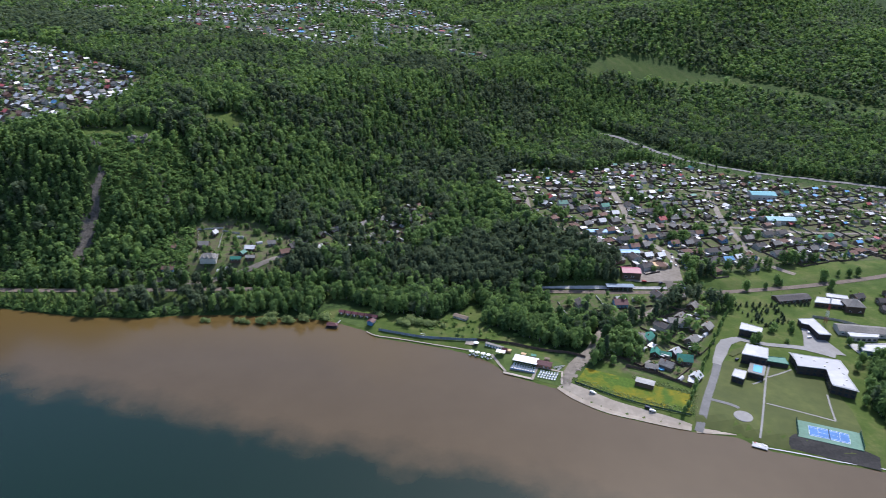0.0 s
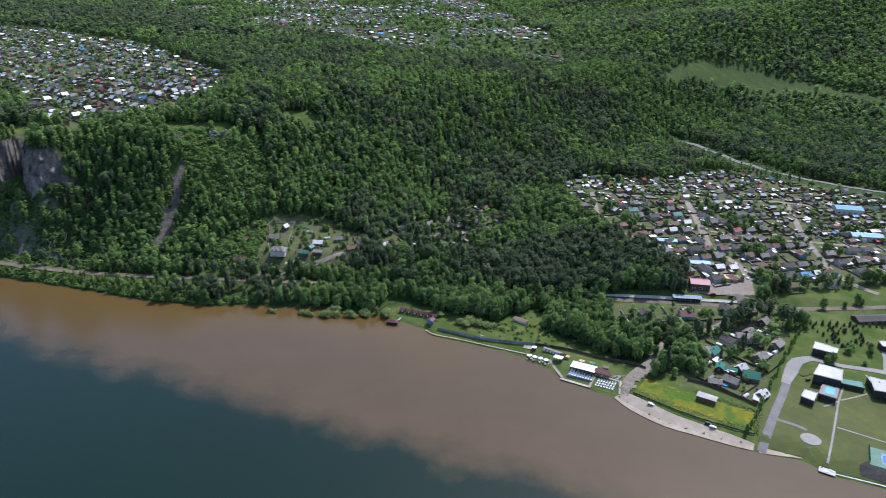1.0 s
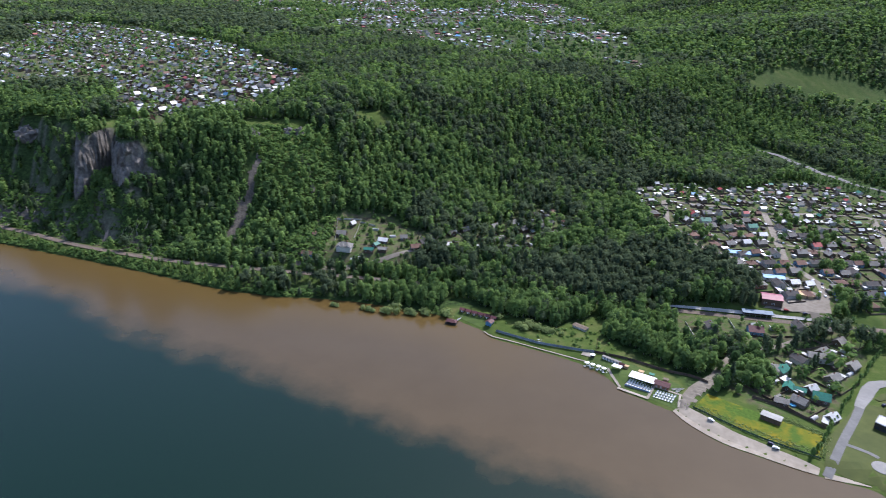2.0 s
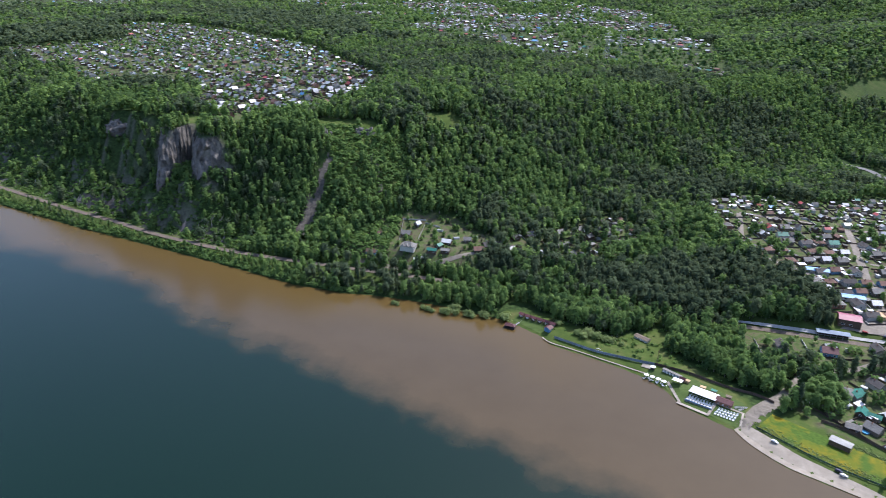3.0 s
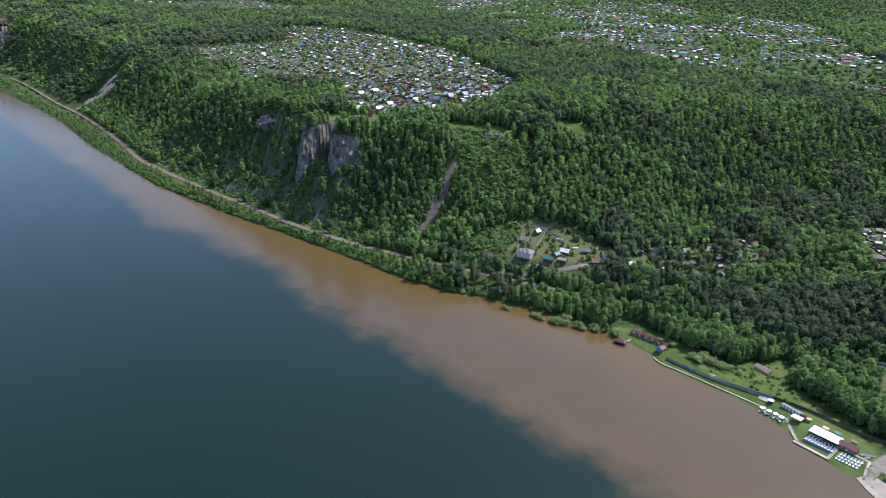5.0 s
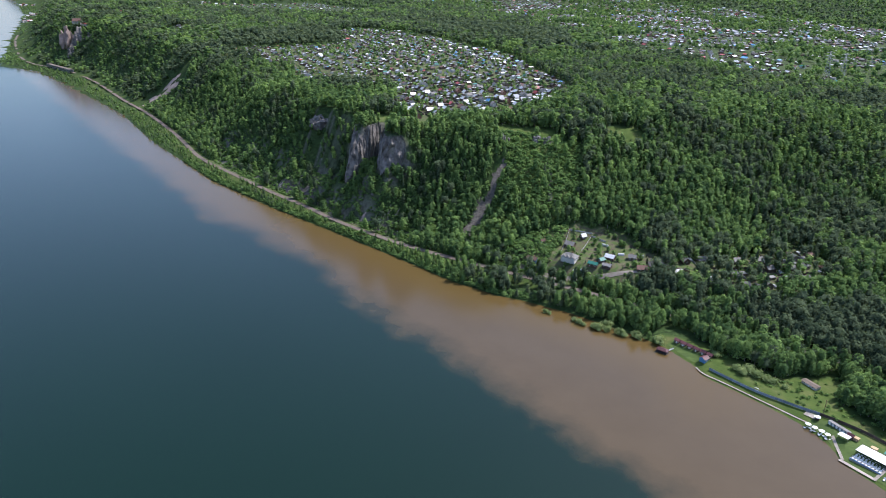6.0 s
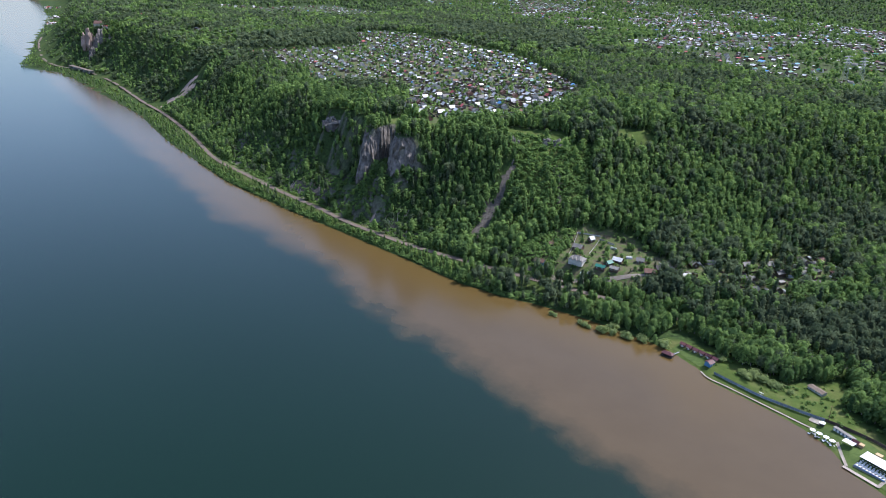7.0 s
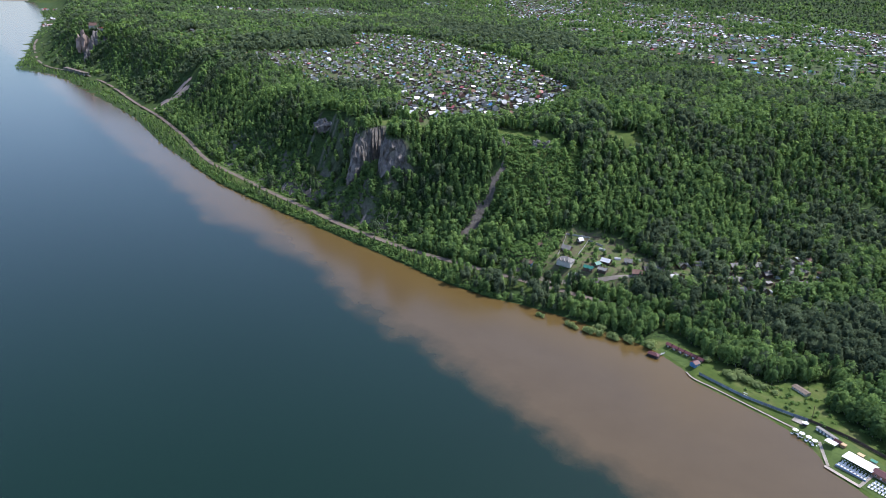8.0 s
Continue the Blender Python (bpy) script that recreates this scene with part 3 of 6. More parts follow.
for pts in ([(306, 420), (293, 403), (272, 371), (252, 341)], [(295, 404), (306, 407), (318, 411)], [(276, 374), (294, 362), (311, 350)], [(311, 350), (318, 365), (325, 379)], [(293, 403), (285, 399), (279, 397)]):
    strip("path", pts, 1.3, PAVING, 0.42, "narrow pale paved path across the lawn", "path")


def ragged(name, points, width, material, label, category, lift=0.8, step=1.6, seed=41):
    """A bare streak with a broken, uneven border, lying on the slope."""
    p = np.array(points, float)
    xs, ys = np.arange(p[:, 0].min() - width, p[:, 0].max() + width, step), np.arange(p[:, 1].min() - width, p[:, 1].max() + width, step)
    gx_, gy_ = np.meshgrid(xs, ys)
    ok = near_line(gx_, gy_, [tuple(q) for q in p]) < width * (0.55 + 0.35 * waves(gx_, gy_, width * 2.2, seed) + 0.25 * waves(gx_, gy_, width * 0.8, seed + 1))
    z = land(gx_, gy_) + lift + 0.35 * waves(gx_, gy_, 5, seed + 2)
    nx = len(xs)
    faces = [(j * nx + i, j * nx + i + 1, (j + 1) * nx + i + 1, (j + 1) * nx + i) for j in range(len(ys) - 1) for i in range(nx - 1) if ok[j, i] and ok[j + 1, i + 1]]
    return tagged(mesh_object(name, np.stack([gx_.ravel(), gy_.ravel(), z.ravel()], 1), faces, material), label, category, kind="structure")


PINK = surface("pink_scree", (0.26, 0.19, 0.155), (0.40, 0.31, 0.26), 0.5, 0.05)
ragged("road", [(158, 432), (172, 446), (188, 453), (200, 450)], 6.5, DIRT, "dusty gravel fork where the shore road widens", "road", 0.33, 0.8, 121)
ragged("road", [(146, 415), (152, 424), (162, 436)], 6.5, DIRT, "dusty gravel apron at the foot of the shore road", "road", 0.31, 0.8, 131)
ragged("scree", [(-239, 704), (-240, 680), (-243, 662)], 7, SCREE, "grey scree gully running down the bluff", "scree", seed=41)
ragged("scree", [(-243, 668), (-246, 652), (-249, 640)], 13, SCREE, "grey scree fan at the foot of a gully", "scree", seed=51)
ragged("scree", [(-192, 722), (-184, 704), (-178, 690)], 5.5, SCREE, "faint grey scree streak among bushes", "scree", seed=61)
ragged("scree", [(-379, 640), (-386, 626)], 6, PINK, "reddish bare earth slip above the railway", "scree", seed=71)
ragged("scree", [(-345, 634), (-352, 622)], 7, SCREE, "grey bare slip above the railway", "scree", seed=81)
ragged("scree", [(-322, 630), (-328, 620)], 6, SCREE, "grey bare slip above the railway", "scree", seed=91)
ragged("scree", [(-478, 672), (-512, 686), (-540, 694)], 15, SCREE, "shaded grey slip with fallen trunks", "scree", seed=101)
ragged("scree", [(-1070, 1024), (-1100, 1006), (-1132, 986)], 24, PINK, "bare pinkish slip on the far bank", "scree", 1.2, 3.0, 111)


# ---- cliffs ----
def crag(x, y, z, sx, sy, sz, seed, turn=0, label="bare grey rock cliff on the wooded bluff", stone=ROCK):
    """A broken outcrop: angular blocks and leaning slabs wedged together, the tallest in the middle."""
    r = random.Random(seed)
    ob = hub("cliff", x, y, z, turn, label, "cliff")
    for k in range(15 if sx < 17 else 28):
        a, d = r.uniform(0, 6.283), r.random() ** 0.7
        cx, cy = math.cos(a) * d * sx * 0.8, math.sin(a) * d * sy * 0.8
        w, t = sx * r.uniform(0.22, 0.42), sz * (1.15 - 0.75 * d) * r.uniform(0.55, 1.0)
        tilt = Matrix.Rotation(r.uniform(-0.22, 0.22), 3, "X") @ Matrix.Rotation(r.uniform(-0.22, 0.22), 3, "Y")
        bm = bmesh.new()
        for _ in range(18):
            q = Vector((r.uniform(-1, 1), r.uniform(-1, 1), r.uniform(-1, 1)))
            q = q / max(abs(v) for v in q) * r.uniform(0.75, 1.0)
            q = tilt @ Vector((q.x * w * (1 - 0.35 * max(q.z, 0)), q.y * w * 0.85 * (1 - 0.35 * max(q.z, 0)), q.z * t))
            bm.verts.new((cx + q.x, cy + q.y, q.z))
        bmesh.ops.convex_hull(bm, input=bm.verts[:])
        bmesh.ops.delete(bm, geom=[v for v in bm.verts if not v.link_faces], context="VERTS")
        bmesh.ops.recalc_face_normals(bm, faces=bm.faces[:])
        part("rock_block", bm, stone, ob)
    return ob


def rock_face(x0, x1, q0, q1, step, label, steepness=0.9):
    """Bare rock wherever the bluff is steep: a fine, broken skin over the land, cracked and ledged."""
    xs = np.arange(x0, x1, step)
    qs = np.arange(q0, q1, step)
    base = np.interp(xs, RAIL_X, RAIL_Y)
    gx_, gq_ = np.meshgrid(xs, qs)
    gy_ = base[None, :] + gq_
    z = land(gx_, gy_)
    s = np.hypot(land(gx_ + 1.5, gy_) - land(gx_ - 1.5, gy_), land(gx_, gy_ + 1.5) - land(gx_, gy_ - 1.5)) / 3
    verts, ny, nx = [], *z.shape
    for j in range(ny):
        for i in range(nx):
            p = Vector((gx_[j, i], gy_[j, i], z[j, i]))
            crack = 2.0 * noise.noise(p * 0.075 + Vector((3, 7, 1))) + 1.3 * noise.noise(Vector((p.x * 0.28, p.y * 0.28, p.z * 0.09))) + 0.5 * abs(noise.noise(Vector((p.x * 0.8, p.y * 0.8, p.z * 0.25))))
            ledge = noise.turbulence(p * 0.11, 5, True)
            verts.append((p.x + 1.2 * crack, p.y - 2.4 * crack - 3.0 * ledge - 0.4, p.z + 1.8 * ledge + 0.3))
    rough_edge = waves(gx_, gy_, 22, 31) * 0.25
    ok = s + rough_edge > steepness
    faces = [(j * nx + i, j * nx + i + 1, (j + 1) * nx + i + 1, (j + 1) * nx + i) for j in range(ny - 1) for i in range(nx - 1) if ok[j, i] and ok[j + 1, i + 1]]
    return tagged(mesh_object("cliff", verts, faces, ROCK), label, "cliff")


rock_face(-444, -352, 36, 104, 1.4, "bare grey rock cliff with cracked ribs on the wooded bluff", 1.75)
crag(-216, 748, 98, 9, 7, 11, 3, 0, "small rock outcrop at the crest of the bluff")
crag(-205, 751, 97, 8, 6, 10, 4, 30, "small rock outcrop at the crest of the bluff")
crag(-249, 728, 97, 7, 6, 13, 5, 0, "small rock outcrop at the crest of the bluff")
crag(-524, 762, float(land(-524, 762)) - 9, 22, 12, 16, 9, 10, "rounded brown rock outcrop near the crest of the bluff")
crag(-1752, 1300, 66, 20, 22, 44, 6, 25, "tall pale reddish cliff above the far river bend", PINK)
crag(-1722, 1312, 60, 24, 24, 46, 8, 10, "tall grey cliff above the far river bend")
crag(-1690, 1322, 66, 22, 20, 34, 12, 0, "tall grey cliff above the far river bend")
crag(-1716, 1280, 32, 18, 16, 34, 13, 0, "tall grey cliff above the far river bend")

# ---- woods ----
def ico(sub):
    bm = bmesh.new()
    bmesh.ops.create_icosphere(bm, subdivisions=sub, radius=1)
    v = np.array([p.co for p in bm.verts])
    f = np.array([[q.index for q in p.verts] for p in bm.faces])
    bm.free()
    return v, f


ICO = {1: ico(1), 2: ico(2)}
ICO[0] = (np.array([(1, 0, 0), (0, 1, 0), (-1, 0, 0), (0, -1, 0), (0, 0, 1), (0, 0, -1)], float),
          np.array([(0, 1, 4), (1, 2, 4), (2, 3, 4), (3, 0, 4), (1, 0, 5), (2, 1, 5), (3, 2, 5), (0, 3, 5)]))


def crown(rng, leaves, size, sub, tall, wide, shape):
    """A ragged crown, one unit high from the ground up: a small solid heart, and leaf tufts on uneven boughs round it; triangles."""
    lean, swell, turn_ = rng.uniform(-0.06, 0.06, 2), rng.uniform(0.8, 1.25), rng.uniform(0, 6.283, 3)

    def body(h, a, r):
        k = np.clip(h, 0, 1)
        if shape == "cone":
            w = wide * (1.15 * (1 - k) ** 0.75 + 0.06)
            z = 0.10 + 0.90 * tall * h
        elif shape == "umbrella":
            w = wide * (0.45 + 0.8 * np.sin(k * 2.7 + 0.25))
            z = 0.38 + (tall - 0.38) * h
        elif shape == "spire":
            w = wide * (0.30 + 0.95 * np.sin(np.clip(k * 2.75 + 0.28, 0, 3.1)) * (1 - 0.35 * k))
            z = 0.10 + (tall - 0.10) * h
        else:
            w = wide * (0.42 + 0.72 * np.sin(k * 2.55 + 0.42))
            z = 0.14 + (tall - 0.14) * h
        w = w * (1 + 0.22 * swell * np.sin(2 * a + turn_[0] + 5 * k) + 0.16 * np.sin(3 * a + turn_[1] - 9 * k))
        return np.stack([np.cos(a) * r * w + lean[0] * k, np.sin(a) * r * w + lean[1] * k, z], -1)
    v, f = ICO[sub]
    v = v * (0.78 + 0.44 * rng.rand(len(v), 1))
    h = np.clip((v[:, 2] + 1) / 2, 0, 1.0) * 0.92
    core = body(h, np.arctan2(v[:, 1], v[:, 0]), np.clip(np.hypot(v[:, 0], v[:, 1]), 0, 1.1) * 0.66)
    lh = rng.rand(leaves) ** 0.8
    la = rng.uniform(0, 6.283, leaves)
    at = body(lh, la, 0.62 + 0.48 * rng.rand(leaves))
    out = np.stack([np.cos(la), np.sin(la), 0.55 + 1.1 * lh], -1) + 0.26 * rng.normal(size=(leaves, 3))
    out /= np.linalg.norm(out, axis=1, keepdims=True)
    side = np.cross(out, rng.normal(size=(leaves, 3)))
    side /= np.linalg.norm(side, axis=1, keepdims=True)
    up = np.cross(out, side)
    s = size * (0.55 + 0.9 * rng.rand(leaves, 1))
    tuft = np.stack([at - side * s * 0.95 - up * s * 0.55, at + side * s * 0.9 - up * s * 0.65, at + side * s * 0.15 + up * s], 1)
    k = len(core) + 3 * np.arange(leaves)[:, None]
    return np.concatenate([core, tuft.reshape(-1, 3)]), np.concatenate([f, k + [0, 1, 2]])


def with_trunk(v, f, r=0.016, top=0.5, show=True):
    if not show:
        return v, f, np.zeros(len(f), int)
    ring = np.array([(math.cos(a), math.sin(a)) for a in (0, 2.094, 4.189)])
    t = np.concatenate([np.c_[ring * r, np.full(3, -0.06)], np.c_[ring * r * 0.5, np.full(3, top)]])
    tf = np.array([(0, 1, 4), (0, 4, 3), (1, 2, 5), (1, 5, 4), (2, 0, 3), (2, 3, 5)]) + len(v)
    return np.concatenate([v, t]), np.concatenate([f, tf]), np.r_[np.zeros(len(f), int), np.ones(6, int)]


def stand(name, xs, ys, zs, heights, spread_w, models, mats, rng, label, category="forest"):
    """Many trees of one kind as one mesh."""
    pick = rng.randint(len(models), size=len(xs))
    allv, allf, allw, tones, base = [], [], [], [], 0
    for j, (v, f, w) in enumerate(models):
        i = np.nonzero(pick == j)[0]
        if not len(i):
            continue
        a = rng.uniform(0, 6.283, len(i))
        c, s = np.cos(a)[:, None], np.sin(a)[:, None]
        h, wd = heights[i][:, None], spread_w[i][:, None]
        x = (v[:, 0] * c - v[:, 1] * s) * h * wd + xs[i][:, None]
        y = (v[:, 0] * s + v[:, 1] * c) * h * wd + ys[i][:, None]
        z = v[:, 2] * h + zs[i][:, None]
        allv.append(np.stack([x, y, z], -1).reshape(-1, 3))
        allf.append((f[None] + (np.arange(len(i)) * len(v))[:, None, None]).reshape(-1, 3) + base)
        allw.append(np.tile(w, len(i)))
        tones.append(np.repeat(np.clip(0.48 + 0.33 * rng.normal(size=len(i)), 0, 1), len(v)))
        base += len(i) * len(v)
    if base:
        ob = array_object(name, np.concatenate(allv), np.concatenate(allf), mats, np.concatenate(allw))
        ob.data.polygons.foreach_set("use_smooth", [True] * len(ob.data.polygons))
        ob.data.attributes.new("tone", "FLOAT", "POINT").data.foreach_set("value", np.concatenate(tones).astype(np.float32))
        return tagged(ob, label, category, kind="stuff")


def bare(x, y):
    """Where no wood grows."""
    d, q = inland(x, y), from_rail(x, y)
    no = (d < np.where(x < 0, 0.6, 2.5)) | (np.abs(q) < np.where(x < -1100, 13, 6.5))
    no |= (x > 5) & (x < 170) & (y < 3 + np.interp(x, (9, 37, 65, 92, 117, 148, 166), (521, 506, 489, 480, 469, 458, 452)))
    thin = np.sin(x * 12.9898 + y * 78.233) * 43758.5453
    thin = thin - np.floor(thin)
    for poly in VILLAGES + OPEN:
        no |= inside(x, y, poly) & ((thin < 0.86) if poly is WOOD_COTTAGES else True)
    for pts in ROADS + [SHORE_ROAD]:
        no |= near_line(x, y, pts) < 5
    no |= near_line(x, y + 12, HIGHWAY) < 19
    no |= near_line(x, y, [(-239, 700), (-240, 680), (-243, 660), (-249, 640)]) < 7.5
    no |= (x > -450) & (x < -350) & (q > 30) & (np.hypot(land(x + 3, y) - land(x - 3, y), land(x, y + 3) - land(x, y - 3)) > 11)
    no |= near_line(x, y, [(-1062, 1030), (-1100, 1004), (-1136, 980)]) < 24
    no |= (x > -540) & (x < -450) & (q > 46) & (q < 98) & (thin < 0.65)
    no |= (near_line(x, y, [(-478, 672), (-512, 686), (-540, 694)]) < 13) & (thin < 0.9)
    for cx, cy, _, sx, sy in HAMLETS:
        no |= ((x - cx) / sx) ** 2 + ((y - cy) / sy) ** 2 < 0.9
    no |= (near_line(x, y, [(-372, 660), (-381, 630)]) < 5) | inside(x, y, NOSE_MEADOW) | inside(x, y, CLIFF_TOP) | inside(x, y, HILL_GLADE)
    slip = (x < -300) & (x > -740) & (q > 6) & (q < 58)
    no |= slip & (thin < 0.55 + 0.35 * (waves(x, y, 60, 91) > -0.2)) | inside(x, y, NOSE_SLOPE) & (thin < np.where(y < 682, 0.5, 0.93))
    no |= (waves(x, y, 150, 21) + 0.5 * waves(x, y, 60, 22) > 1.25) & (thin < 0.75)
    no |= (x > -256) & (x < -200) & (y > 722) & (y < 748)
    no |= (x > 128) & (x < 450) & (d < 36) & (y < 440)
    no |= (x > -24) & (x < 30) & (d < 27)
    no |= (x > 128) & (x < 172) & (y < 452) | (x > -30) & (x < 450) & (d < 18)
    return no


def scatter(rng, r0, r1, spacing, jitter=0.45):
    """Spots over the ring of land between two distances from the river crossing, in the sector that lies open to view."""
    xs, ys = np.meshgrid(np.arange(-5000, 3200, spacing), np.arange(260, 5100, spacing))
    x, y = xs.ravel(), ys.ravel()
    a, r = np.degrees(np.arctan2(x, y)), np.hypot(x, y)
    keep = (r > r0) & (r <= r1) & (a > -64) & (a < 46) & ((r < 3400) | (a < -42) | (r < 4300) & (a > -34) & (a < 9))
    x, y = x[keep], y[keep]
    x = x + rng.uniform(-jitter, jitter, len(x)) * spacing
    y = y + rng.uniform(-jitter, jitter, len(y)) * spacing
    ok = ~bare(x, y)
    return x[ok], y[ok]


def is_pine(rng, x, y):
    dark = waves(x, y, 260, 11) + 0.8 * waves(x, y, 90, 12)
    dark = dark + 1.9 * np.exp(-((x - 115) / 115) ** 2 - ((y - 612) / 62) ** 2) - 1.2 * np.exp(-((x + 235) / 130) ** 2 - ((y - 690) / 75) ** 2)
    dark = dark - 1.0 * (from_rail(x, y) < 10) * (x < 170) + 0.5 * smooth(y, 900, 1200) * (x < 200)
    dark = dark + 5.0 * (inside(x, y, FAR_PINES) | inside(x, y, VILLAGE_PINES)) + 1.6 * (from_rail(x, y) < 2) * smooth(x, -240, -200) * (1 - smooth(x, -90, -40)) + 1.5 * inside(x, y, WOOD_COTTAGES)
    dark = dark + 0.4 * smooth(x, -80, 60) * smooth(y, 660, 760) * (1 - smooth(y, 1000, 1300))
    return dark * 1.3 + rng.normal(size=len(x)) * 0.7 > 0.66


rng = np.random.RandomState(5)
RINGS = [(0, 640, 4.9, 210, 0.052, 1), (640, 900, 5.3, 92, 0.070, 1), (900, 1400, 6.7, 32, 0.104, 0), (1400, 2500, 10.0, 11, 0.14, 0), (2500, 5000, 18.0, 8, 0.14, 0)]
near_spots = []
for ring, (r0, r1, gap, leaves, size, sub) in enumerate(RINGS):
    kinds = {"birch": [with_trunk(*crown(rng, leaves, size, sub, 1.0, w_, shape_), show=ring < 2)
                       for w_, shape_ in ((0.19, "spire"), (0.22, "round"), (0.16, "spire"), (0.25, "round"), (0.18, "round"), (0.21, "spire"), (0.17, "round"))],
             "pine": [with_trunk(*crown(rng, leaves, size * 0.9, sub, 1.0, w_, shape_), show=ring < 3)
                      for w_, shape_ in ((0.18, "umbrella"), (0.17, "cone"), (0.21, "umbrella"), (0.15, "spire"), (0.19, "umbrella"), (0.16, "spire"))]}
    x, y = scatter(rng, r0, r1, gap)
    big = min(max(0.95, gap / 7.6), 1.5)
    pine = is_pine(rng, x, y)
    if ring == 0:
        # the trees closest to the river are built one by one further down
        pick = rng.rand(len(x)) < np.where(inland(x, y) < 62, 0.2, 0.0)
        near_spots = [(x[i], y[i], bool(pine[i])) for i in np.nonzero(pick)[0]][:180]
        left = np.ones(len(x), bool)
        left[np.nonzero(pick)[0][:180]] = False
        x, y, pine = x[left], y[left], pine[left]
    z = land(x, y)
    steep_here = smooth(np.hypot(land(x + 4, y) - land(x - 4, y), land(x, y + 4) - land(x, y - 4)) / 8, 0.5, 1.3)
    tall = (9.5 + 7.5 * rng.rand(len(x)) + 4.0 * rng.rand(len(x)) ** 4 + 2.0 * waves(x, y, 70, 23)) * (1 - 0.15 * steep_here) * np.where((from_rail(x, y) < 0) & (x < -195), 0.48, np.where((from_rail(x, y) < 0) & (x < -50), 0.78, np.where(inland(x, y) < 7, 0.65, 1.0)))
    tall = tall * np.where(near_line(x, y + 34, HIGHWAY) < 36, rng.uniform(0.25, 1.0, len(x)), 1.0)
    for kind, mask in (("birch", ~pine), ("pine", pine)):
        h = tall[mask] * (1.08 if kind == "pine" else 1.0) * (0.75 + 0.25 * big if big > 1 else 1)
        w = (0.85 + 0.4 * rng.rand(mask.sum())) * big ** 0.85
        stand(kind + "_wood", x[mask], y[mask], z[mask] - 0.3, h, w, kinds[kind], [BIRCH if kind == "birch" else PINE, PALE_BARK if kind == "birch" else BARK], rng,
              "dense fresh green birch and aspen woodland" if kind == "birch" else "dark green pine woodland on the slopes")

# bushes on the open slopes and along the water
bx, by = rng.uniform(-760, 0, 34000), rng.uniform(510, 800, 34000)
bd, bq = inland(bx, by), from_rail(bx, by)
bank = (bd > 0.2) & (bd < 8) & (bx < -140)
nose = (inside(bx, by, NOSE_SLOPE) | (bx > -290) & (bx < -150) & (bq > 9) & (bq < 90)) & (near_line(bx, by, [(-239, 700), (-240, 680), (-243, 660), (-249, 640)]) > 5)
cliffy = (bx < -290) & (bq > 8) & (bq < 60) & ~((bx > -500) & (bx < -350) & (bq > 52))
keep = (bank | nose | (cliffy & (rng.rand(34000) < 0.45))) & (np.abs(bq) > 5.5)
bx, by = bx[keep], by[keep]
low_models = [with_trunk(*crown(rng, 22, 0.20, 0, 1.0, 0.5, "round"), 0.03, 0.3, False) for _ in range(5)]
stand("scrub", bx, by, land(bx, by) - 0.4, np.where(bx > -290, np.where(inland(bx, by) > 12, 1.8 + 3.6 * rng.rand(len(bx)) ** 2, 2.4 + 2 * rng.rand(len(bx))), 2.2 + 2.2 * rng.rand(len(bx))), 0.9 + 0.6 * rng.rand(len(bx)), low_models, [SCRUB, BARK], rng, "low green scrub along the bank and slopes", "bushes")


mx, my = rng.uniform(-185, 560, 16000), rng.uniform(455, 775, 16000)
patchy = waves(mx, my, 40, 61) + 0.6 * waves(mx, my, 15, 62)
mk = (inside(mx, my, BANK_MEADOW) & (patchy > -0.1)) | (inside(mx, my, TERRACE_COTTAGES) & (patchy > 0.4)) | (inside(mx, my, WOOD_COTTAGES) & (patchy > 0.45)) | (inside(mx, my, RAIL_MEADOW) & (patchy > 1.0)) | (inside(mx, my, RAIL_GREEN) & (patchy > 1.05)) | (inside(mx, my, RAIL_GARDENS) & (patchy > 0.5))
mk &= (np.abs(from_rail(mx, my)) > 7) & (inland(mx, my) > 13) & (near_line(mx, my, SHORE_ROAD) > 6)
mx, my = mx[mk], my[mk]
stand("scrub", mx, my, land(mx, my) - 0.3, 0.8 + 2.2 * rng.rand(len(mx)) ** 2, 0.9 + 0.5 * rng.rand(len(mx)), low_models, [SCRUB, BARK], rng, "low green shrubs and tall weeds in meadows and gardens", "bushes")


gx_, gy_ = [], []
for (x1, y1), (x2, y2) in zip([(150, 416), (184, 388.5), (219, 368.5), (230, 389)], [(184, 388.5), (219, 368.5), (230, 389), (196, 413)]):
    n = int(math.hypot(x2 - x1, y2 - y1) * 6)
    k = rng.rand(n)
    gx_.append(x1 + (x2 - x1) * k + 1.6 * rng.normal(size=n) + 0.5)
    gy_.append(y1 + (y2 - y1) * k + 1.6 * rng.normal(size=n) + 2.0)
gx_, gy_ = np.concatenate(gx_), np.concatenate(gy_)
stand("tall_grass", gx_, gy_, land(gx_, gy_) - 0.1, 0.4 + 0.6 * rng.rand(len(gx_)), 1.1 + 0.5 * rng.rand(len(gx_)), low_models, [WILLOW, BARK], rng, "tall green weeds round the flower meadow", "grass")


